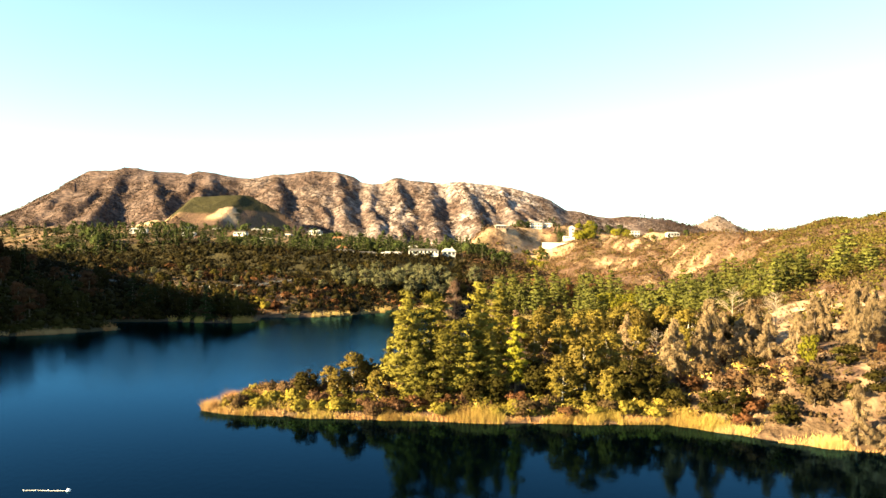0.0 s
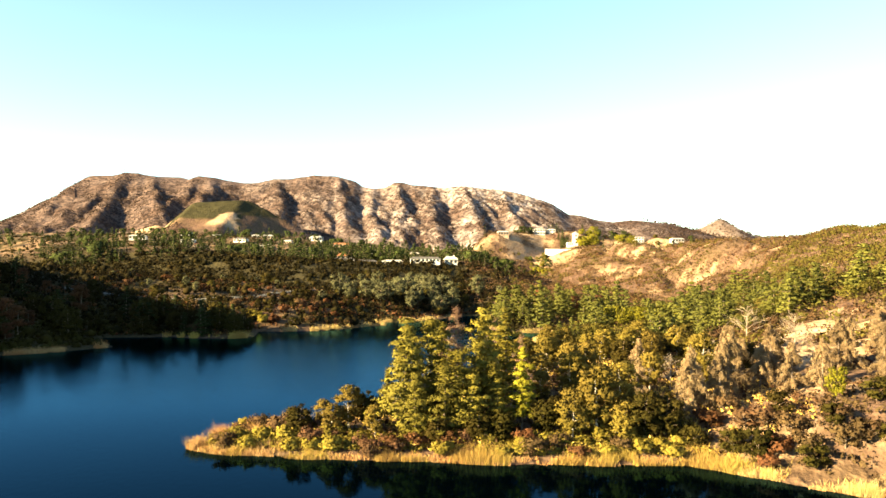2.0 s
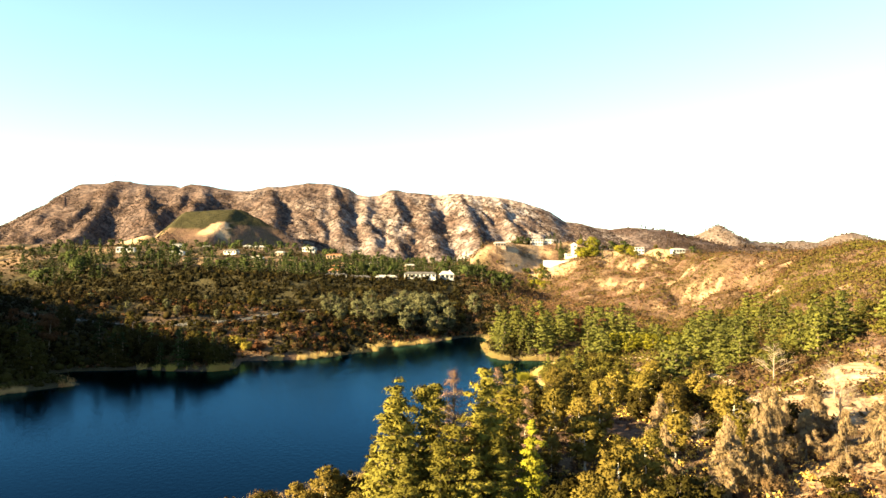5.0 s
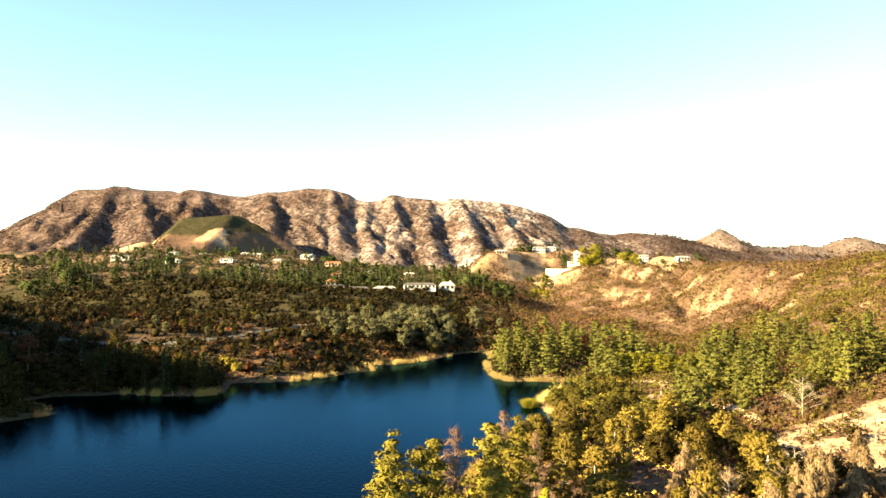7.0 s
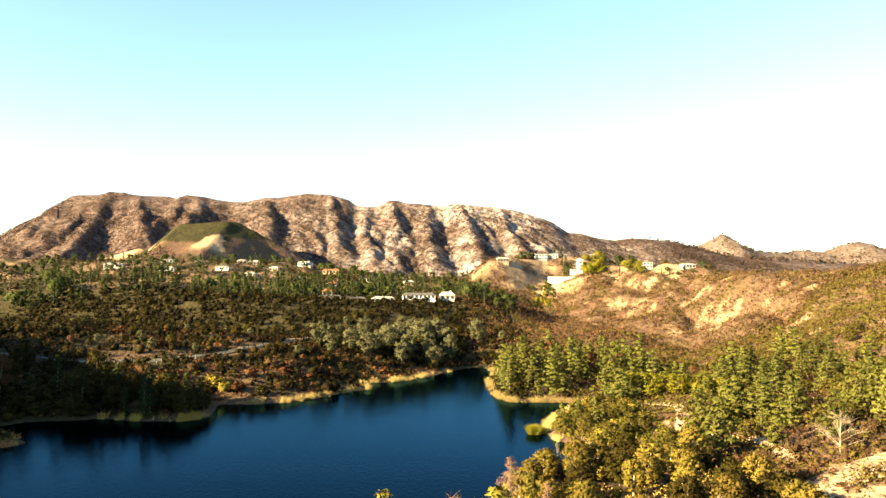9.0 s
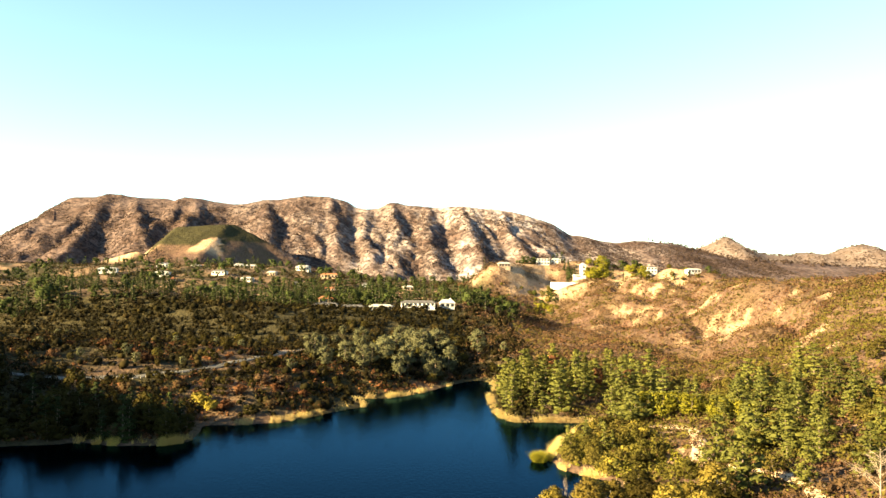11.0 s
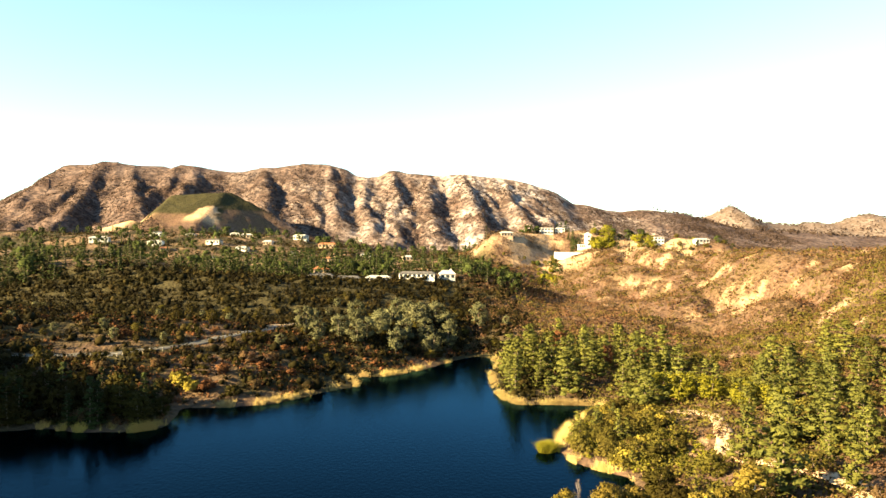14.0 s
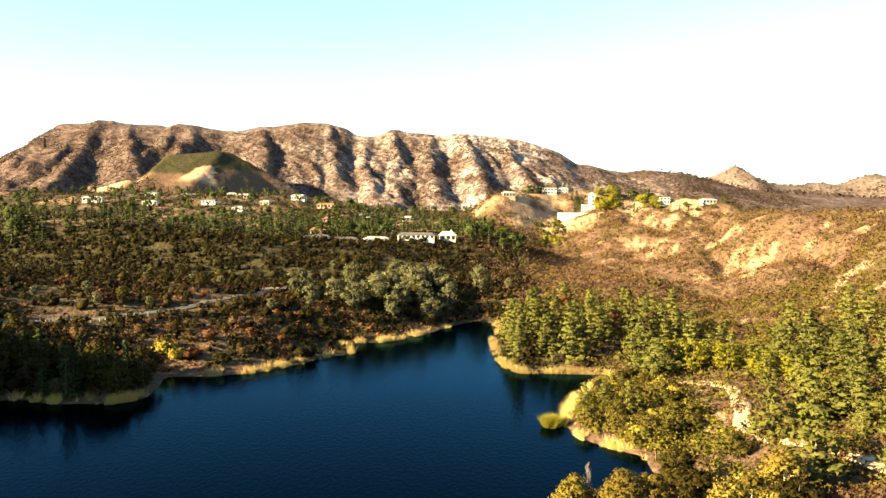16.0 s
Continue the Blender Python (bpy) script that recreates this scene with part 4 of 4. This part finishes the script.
thicket("mountain_scrub", "dark scrub speckling the dry mountain face", 60000, -1150, 800, 1330, 1930, M_FARSHRUB, 2.6, 4, lambda x, y: patchy(-0.35, 0.2, 60, 113)(x, y) * (np.abs(x + 440) * 0.5 + np.abs(y - 1500) * 0.5 > 75), 207, leaf=0.8)
thicket("mountain_scrub", "scrub on distant low ridges", 5400, 500, 1800, 1900, 2900, M_FARSHRUB, 6.0, 5, patchy(-0.2, 0.3, 90, 115), 208, leaf=0.8)
thicket("spit_scrub", "low yellow and brown undergrowth on the wooded spit", 3300, -50, 75, 152, 300, M_REED, 1.1, 18, patchy(-0.2, 0.2, 12, 117), 209)
thicket("spit_scrub", "dry brown undergrowth on the wooded spit", 4600, -50, 120, 138, 300, M_SHRUB, 1.1, 16, patchy(-0.35, 0.2, 12, 118), 210, leaf=0.6)


def reeds(label, line, depth, tall, count, mat, seed, gap=0.0):
    """A belt of standing reed blades along a stretch of waterline."""
    r = np.random.default_rng(seed)
    line = np.array(line, float)
    seg = np.diff(line, axis=0)
    cum = np.concatenate([[0], np.cumsum(np.hypot(seg[:, 0], seg[:, 1]))])
    t = r.uniform(0, cum[-1], count)
    x = np.interp(t, cum, line[:, 0]) + r.normal(scale=depth, size=count)
    y = np.interp(t, cum, line[:, 1]) + r.normal(scale=depth, size=count)
    d = shore_distance(x, y)
    ok = ((d > -1.2) | (np.hypot(x - 35.5, y - 350) < 2.4)) & (d < depth * 1.8) & ((fbm(x / 5, y / 5, seed, 3) > gap) | (tall > 3.5))
    x, y = x[ok], y[ok]
    n = len(x)
    z = np.maximum(height(x, y), -0.1)
    h = tall * r.uniform(0.5, 1.15, n) * (0.75 + 0.7 * (value_noise(x / 5, y / 5, seed) - 0.2))
    a = r.uniform(0, 3.1416, n)
    w = r.uniform(0.03, 0.08, n)
    base = np.stack([x, y, z - 0.1], 1)
    side = np.stack([np.cos(a) * w, np.sin(a) * w, np.zeros(n)], 1)
    tip = base + np.stack([r.normal(scale=0.38, size=n) * h, r.normal(scale=0.38, size=n) * h, h], 1)
    v = np.stack([base - side, base + side, tip], 1).reshape(-1, 3)
    me = mesh_of("reed_belt", v, np.arange(n * 3).reshape(-1, 3), mat)
    return tagged(part("reed_belt", me), label, "reeds", kind="stuff")


reeds("yellow-green reeds and sedge along the spit's shore", SHORE_NEAR[5:10], 2.8, 1.9, 24000, M_REED, 301)
reeds("pale straw reeds at the spit's waterline", SHORE_NEAR[3:11], 1.3, 1.0, 14000, M_STRAW, 302)
reeds("straw and rust reeds round the spit's tip", SHORE_NEAR[9:13], 4.5, 2.4, 19000, M_STRAW, 303)
reeds("golden reeds below the tan bank", SHORE_NEAR[2:6], 1.5, 1.5, 8000, M_SEDGE, 304)
reeds("golden reeds along the back of the spit", SHORE_NEAR[12:], 2.6, 2.4, 13728, M_REED, 305)
reeds("yellow reeds round the small cove point", SHORE_RIGHT[:8], 1.5, 2.2, 12000, M_SEDGE, 306, 0.04)
reeds("yellow reeds along the pine grove's shore", SHORE_RIGHT[7:15], 1.7, 2.2, 15000, M_SEDGE, 307)
reeds("pale reeds along the far bank", SHORE_LEFT[:8], 1.9, 2.4, 17000, M_SEDGE, 308, 0.10)
reeds("golden reed clump beside the far bank", SHORE_LEFT[9:13], 1.8, 2.9, 10296, M_REED, 309)
reeds("straw reeds on a low point of the far bank", SHORE_LEFT[14:], 1.8, 2.0, 12012, M_STRAW, 310)
reeds("green reed clump on a tiny islet", [(33.5, 350), (37.5, 350)], 1.0, 4.0, 5000, M_GREEN, 311)


# ---- houses on the hills ----
def box(bm, x0, x1, y0, y1, z0, z1):
    vs = [bm.verts.new(p) for p in ((x0, y0, z0), (x1, y0, z0), (x1, y1, z0), (x0, y1, z0), (x0, y0, z1), (x1, y0, z1), (x1, y1, z1), (x0, y1, z1))]
    for f in ((3, 2, 1, 0), (4, 5, 6, 7), (0, 1, 5, 4), (1, 2, 6, 5), (2, 3, 7, 6), (3, 0, 4, 7)):
        bm.faces.new([vs[i] for i in f])
    return bm


def gable(w, d, z, rise, eave=0.7, hip=0.0):
    bm = bmesh.new()
    x, y = w / 2 + eave, d / 2 + eave
    v = [bm.verts.new(p) for p in ((-x, -y, z), (x, -y, z), (x, y, z), (-x, y, z), (-x + hip, 0, z + rise), (x - hip, 0, z + rise),
                                   (-x, -y, z - 0.25), (x, -y, z - 0.25), (x, y, z - 0.25), (-x, y, z - 0.25))]
    for f in ((0, 1, 5, 4), (1, 2, 5), (2, 3, 4, 5), (3, 0, 4), (9, 8, 7, 6), (6, 7, 1, 0), (7, 8, 2, 1), (8, 9, 3, 2), (9, 6, 0, 3)):
        bm.faces.new([v[i] for i in f])
    return bm


def house(label, x, y, w, d, h, roof, turn=0.0, walls=M_PLASTER, roof_mat=M_ROOFDARK, windows=4, storeys=1, chimney=False, z=None, category="house"):
    """A house with walls, roof, glazed windows on its front and sides, and a door."""
    top = tagged(new("house"), label, category, "houses on the hillsides")
    z = high(x, y) if z is None else z
    top.matrix_basis = pose(x, y, z, 0, 0, turn)
    part("wall", box(bmesh.new(), -w / 2, w / 2, -d / 2, d / 2, -6.0, h), walls, top)
    if roof > 0:
        part("roof", gable(w, d, h + 0.02, roof, hip=min(w, d) * 0.35), roof_mat, top)
    else:
        r = part("roof", box(bmesh.new(), -w / 2 - 0.4, w / 2 + 0.4, -d / 2 - 0.4, d / 2 + 0.4, h + 0.004, h + 0.35), roof_mat, top)
    sh = h / storeys
    for s in range(storeys):
        for k in range(windows):
            cx = -w / 2 + w * (k + 0.5) / windows
            ww = w / windows * 0.31
            win = part("window", box(bmesh.new(), cx - ww, cx + ww, -d / 2 - 0.10, -d / 2 + 0.05, s * sh + sh * 0.28, s * sh + sh * 0.82), M_GLASS, top)
            part("sill", box(bmesh.new(), cx - ww - 0.1, cx + ww + 0.1, -d / 2 - 0.25, -d / 2 + 0.02, s * sh + sh * 0.28 - 0.18, s * sh + sh * 0.28 - 0.01), walls, win)
        part("window", box(bmesh.new(), -w / 2 - 0.10, -w / 2 + 0.05, -d * 0.2, d * 0.2, s * sh + sh * 0.3, s * sh + sh * 0.8), M_GLASS, top)
    part("door", box(bmesh.new(), w / 2 - 0.08, w / 2 + 0.08, -0.6, 0.6, 0, 2.1), M_BARK, top)
    if chimney:
        part("chimney", box(bmesh.new(), w * 0.2, w * 0.2 + 1.0, 0.4, 1.4, h, h + roof + 1.1), walls, top)
    return top


house("long white ranch house with pale low roof", -48, 705, 19, 9, 3.6, 1.6, -4, M_PLASTER, M_ROOFGREY, 6)
house("long ranch house with dark roof and white eaves", -93, 700, 20, 9, 3.6, 1.8, 3, M_PLASTER, M_ROOFDARK, 5)
house("dark-roofed ranch house with a wide window band", -72, 703, 19, 8, 3.4, 1.6, 0, M_TAN, M_ROOFDARK, 6)
house("terracotta-roofed house behind dark-roofed ones", -99, 742, 12, 9, 4.5, 2.0, 5, M_TAN, M_ROOFRED, 3)
house("wide low house with dark roof and pale veranda", -18, 712, 28, 9, 3.6, 1.7, -3, M_PLASTER, M_ROOFDARK, 8)
house("white house with a peaked roof", 6, 720, 12, 8, 4.2, 3.0, 6, M_PLASTER, M_ROOFGREY, 3, chimney=True)
for x, y, w, h, roof, turn, wl_, rf, n in [(-429, 1056, 23, 5, 1.8, 10, M_PLASTER, M_ROOFGREY, 5), (-392, 1150, 17, 5, 1.8, -8, M_PLASTER, M_ROOFGREY, 4),
                                          (-360, 1060, 18, 5, 1.8, 4, M_PLASTER, M_ROOFGREY, 4), (-286, 1060, 18, 4.5, 1.8, -12, M_PLASTER, M_ROOFDARK, 4),
                                          (-277, 1180, 18, 5, 2.0, 9, M_TAN, M_ROOFGREY, 4), (-245, 1040, 15, 4, 1.6, 0, M_PLASTER, M_ROOFGREY, 4),
                                          (-204, 1200, 20, 6, 2.2, -6, M_PLASTER, M_ROOFGREY, 5), (-157, 820, 11, 5, 2.0, 12, M_TAN, M_ROOFDARK, 3),
                                          (-356, 1180, 13, 5, 1.8, 5, M_PLASTER, M_ROOFGREY, 3), (-157, 1150, 24, 5, 2.0, -3, M_TAN, M_ROOFRED, 5)]:
    house("pale hillside house half hidden by trees", x, y, w, 10, h, roof, turn, wl_, rf, n)
    for k in range(3):
        plant(("farpine", "fartree", "fartree")[k], x + w * (0.55 - 0.5 * k) + float(rng.uniform(-1, 1)), y - 10 - 4 * k, 9.0 - 1.8 * k)
for x, y, w, h, turn, wl_, rf in [(-330, 1010, 10, 4, 15, M_TAN, M_ROOFRED), (-232, 1120, 12, 4.5, -10, M_TAN, M_ROOFGREY), (-180, 1030, 10, 4, 8, M_PLASTER, M_ROOFDARK),
                                 (-128, 960, 11, 4, -5, M_TAN, M_ROOFRED), (-310, 1240, 13, 5, 6, M_PLASTER, M_ROOFGREY), (-95, 1060, 12, 4.5, 0, M_PLASTER, M_ROOFDARK),
                                 (-40, 1010, 12, 4.5, 10, M_TAN, M_ROOFGREY), (-250, 930, 9, 4, -8, M_TAN, M_ROOFDARK)]:
    house("small hillside house between garden trees", x, y, w, 9, h, 1.7, turn, wl_, rf, 3)
house("white two-storey house with a flat roof on the ridge", 132, 1058, 15, 10, 8, 0, 6, M_PLASTER, M_ROOFGREY, 4, 2)
house("white two-storey house with a shallow roof on the ridge", 149, 1062, 12, 9, 6.5, 1.5, -5, M_PLASTER, M_ROOFGREY, 3, 2)
house("pale house at the end of the ridge", 76, 992, 14, 8, 4.5, 1.6, 8, M_TAN, M_ROOFGREY, 4)
house("white house on the ridge among trees", 263, 1098, 18, 9, 5, 1.6, -6, M_PLASTER, M_ROOFGREY, 5)
house("white cube-like house with big windows", 264, 1030, 12, 10, 7.5, 0, 4, M_PLASTER, M_ROOFGREY, 3, 2)
house("low pale house below the ridge", 310, 1010, 17, 8, 4, 1.5, 10, M_PLASTER, M_ROOFGREY, 4)
house("tan house beside garden trees on the ridge", 213, 1090, 10, 8, 5, 1.5, -4, M_TAN, M_ROOFRED, 3)


def tower(x, y):
    """The tall square tower house with its lower wing."""
    top = tagged(new("tower_house"), "tall white square tower with lower wing on the ridge", "house", "houses on the hillsides")
    top.matrix_basis = pose(x, y, high(x, y), 0, 0, 8)
    part("wall", box(bmesh.new(), -2.6, 2.6, -3.6, 3.6, -8, 15), M_PLASTER, top)
    part("parapet", box(bmesh.new(), -3.0, 3.0, -4.0, 4.0, 15.004, 16), M_PLASTER, top)
    part("roof", gable(4.0, 5.5, 16.02, 2.4, 0.4, 1.8), M_ROOFGREY, top)
    part("wing", box(bmesh.new(), -11, -2.65, -3.0, 4.0, -8, 4), M_PLASTER, top)
    for z in (3, 7.5, 12):
        part("window", box(bmesh.new(), -1.1, 1.1, -3.72, -3.55, z, z + 2.0), M_GLASS, top)
        part("window", box(bmesh.new(), -2.72, -2.55, -0.9, 0.9, z + 1.6, z + 3.0), M_GLASS, top)
    for k in range(3):
        part("window", box(bmesh.new(), -10.4 + k * 2.5, -9.0 + k * 2.5, -3.12, -2.95, 1.2, 3.0), M_GLASS, top)
    return top


tower(170.5, 988)
wall_ob = tagged(new("retaining_wall"), "long white retaining wall below the tower", "wall")
wall_ob.matrix_basis = pose(146, 966, high(146, 966), 0, 0, -3)
part("panel", box(bmesh.new(), -17.5, 17.5, -0.4, 0.4, -4, 4.5), M_PLASTER, wall_ob)
part("coping", box(bmesh.new(), -17.8, 17.8, -0.6, 0.6, 4.504, 4.9), M_ROOFGREY, wall_ob)


# ---- tracks, road and the floating boom ----
def track(name, label, line, width, mat, lift=0.10, kind="structure"):
    """A strip of bare track that follows the land, with a shallow edge."""
    line = np.array(line, float)
    seg = np.hypot(*np.diff(line, axis=0).T)
    cum = np.concatenate([[0], np.cumsum(seg)])
    t = np.arange(0, cum[-1], 1.2)
    x, y = np.interp(t, cum, line[:, 0]), np.interp(t, cum, line[:, 1])
    for _ in range(4):
        x[1:-1], y[1:-1] = (x[:-2] + x[1:-1] * 2 + x[2:]) / 4, (y[:-2] + y[1:-1] * 2 + y[2:]) / 4
    dx, dy = np.gradient(x), np.gradient(y)
    l = np.hypot(dx, dy)
    nx, ny = -dy / l, dx / l
    w = width * (0.8 + 0.5 * value_noise(t / 6, t * 0, 400))
    across = np.array([-0.55, -0.5, -0.25, 0, 0.25, 0.5, 0.55])
    px = x[:, None] + nx[:, None] * w[:, None] * across
    py = y[:, None] + ny[:, None] * w[:, None] * across
    pz = height(px.ravel(), py.ravel()).reshape(px.shape) + lift + np.array([-0.5, 0.05, 0.05, 0.05, 0.05, 0.05, -0.5])
    n, k = px.shape
    i, j = np.meshgrid(np.arange(n - 1), np.arange(k - 1), indexing="ij")
    a = (i * k + j).ravel()
    me = mesh_of(name, np.stack([px, py, pz], -1).reshape(-1, 3), np.stack([a, a + 1, a + k + 1, a + k], 1), mat, True)
    return tagged(part(name, me), label, "track", kind=kind)


track("dirt_track", "pale dirt track winding past green trees", [(80, 384), (86, 382), (93, 378), (95, 368), (90, 348), (84, 330), (86, 316), (92, 300), (96, 280), (90, 262)], 4.2, M_DIRT, 0.5)
track("dirt_track", "pale dirt track above the pine grove", [(124, 512), (130, 494), (138, 478), (150, 466)], 4.0, M_DIRT, 0.5)
track("dirt_track", "wide pale clearing on the slope", [(60, 214), (74, 226), (88, 236), (104, 240), (120, 238)], 5.0, M_DIRT, 0.2)
track("dirt_track", "pale dirt clearing beside the far road", [(-98, 540), (-90, 550), (-80, 560)], 6.0, M_DIRT, 0.5)
road = track("road", "narrow asphalt road along the shaded bank", ROAD, 3.6, M_ASPHALT, 0.3)


def fence_post_and_rail(x0, y0, x1, y1):
    top = tagged(new("road_fence"), "pale post-and-rail fence beside the lake road", "fence", "road fences")
    n = max(2, int(math.hypot(x1 - x0, y1 - y0) / 3))
    zs = [high(x0 + (x1 - x0) * k / n, y0 + (y1 - y0) * k / n) + 0.3 for k in range(n + 1)]
    for k in range(n + 1):
        x, y = x0 + (x1 - x0) * k / n, y0 + (y1 - y0) * k / n
        part("post", box(bmesh.new(), x - 0.08, x + 0.08, y - 0.08, y + 0.08, zs[k] - 0.9, zs[k] + 1.3), M_PALE, top)
    for lift in (0.6, 1.15):
        v, f = tube([(x0 + (x1 - x0) * k / n, y0 + (y1 - y0) * k / n, zs[k] + lift) for k in range(n + 1)], [0.07] * (n + 1), 4)
        part("rail", mesh_of("rail", v, f, M_PALE), parent=top)
    return top


for a, b in (((-178, 427), (-160, 440)), ((-158, 441.5), (-142, 449)), ((-140, 450), (-127, 463))):
    fence_post_and_rail(*a, *b)


def boom():
    top = tagged(new("floating_boom"), "thin floating boom with a white buoy on the lake", "boom")
    top.matrix_basis = pose(-57.9, 103.3, 0.0, 0, 0, 2)
    v, f = tube([(0, 0, 0.03), (2, 0.1, 0.03), (4, -0.05, 0.03), (6.2, 0, 0.03)], [0.05] * 4, 6)
    part("pipe", mesh_of("pipe", v, f, M_METAL), parent=top)
    for x, r in ((0.0, 0.10), (1.6, 0.09), (3.4, 0.12), (4.6, 0.09), (6.1, 0.32)):
        bm = bmesh.new()
        bmesh.ops.create_icosphere(bm, subdivisions=2, radius=r, matrix=Matrix.Translation((x, 0, 0.05)))
        part("buoy", bm, M_BUOY, top)
    return top


boom()


def summit_mast(x, y):
    """A small lattice mast and equipment hut on the mountain's highest point."""
    top = tagged(new("radio_mast"), "small radio mast and pale hut on the summit", "mast")
    top.matrix_basis = pose(x, y, high(x, y) - 0.3)
    for k in range(3):
        a = k * 2.094
        v, f = tube([(2.0 * math.cos(a), 2.0 * math.sin(a), 0), (0.5 * math.cos(a), 0.5 * math.sin(a), 11)], (0.28, 0.16), 5)
        part("leg", mesh_of("leg", v, f, M_METAL), parent=top)
    v, f = tube([(0, 0, 10.6), (0, 0, 15)], (0.3, 0.12), 5)
    part("antenna", mesh_of("antenna", v, f, M_METAL), parent=top)
    hut = part("hut", box(bmesh.new(), -9, -4, -2, 2, -1.5, 3.2), M_PLASTER, top)
    part("roof", box(bmesh.new(), -9.3, -3.7, -2.3, 2.3, 3.204, 3.6), M_ROOFGREY, hut)
    return top


summit_mast(-834, 1948)
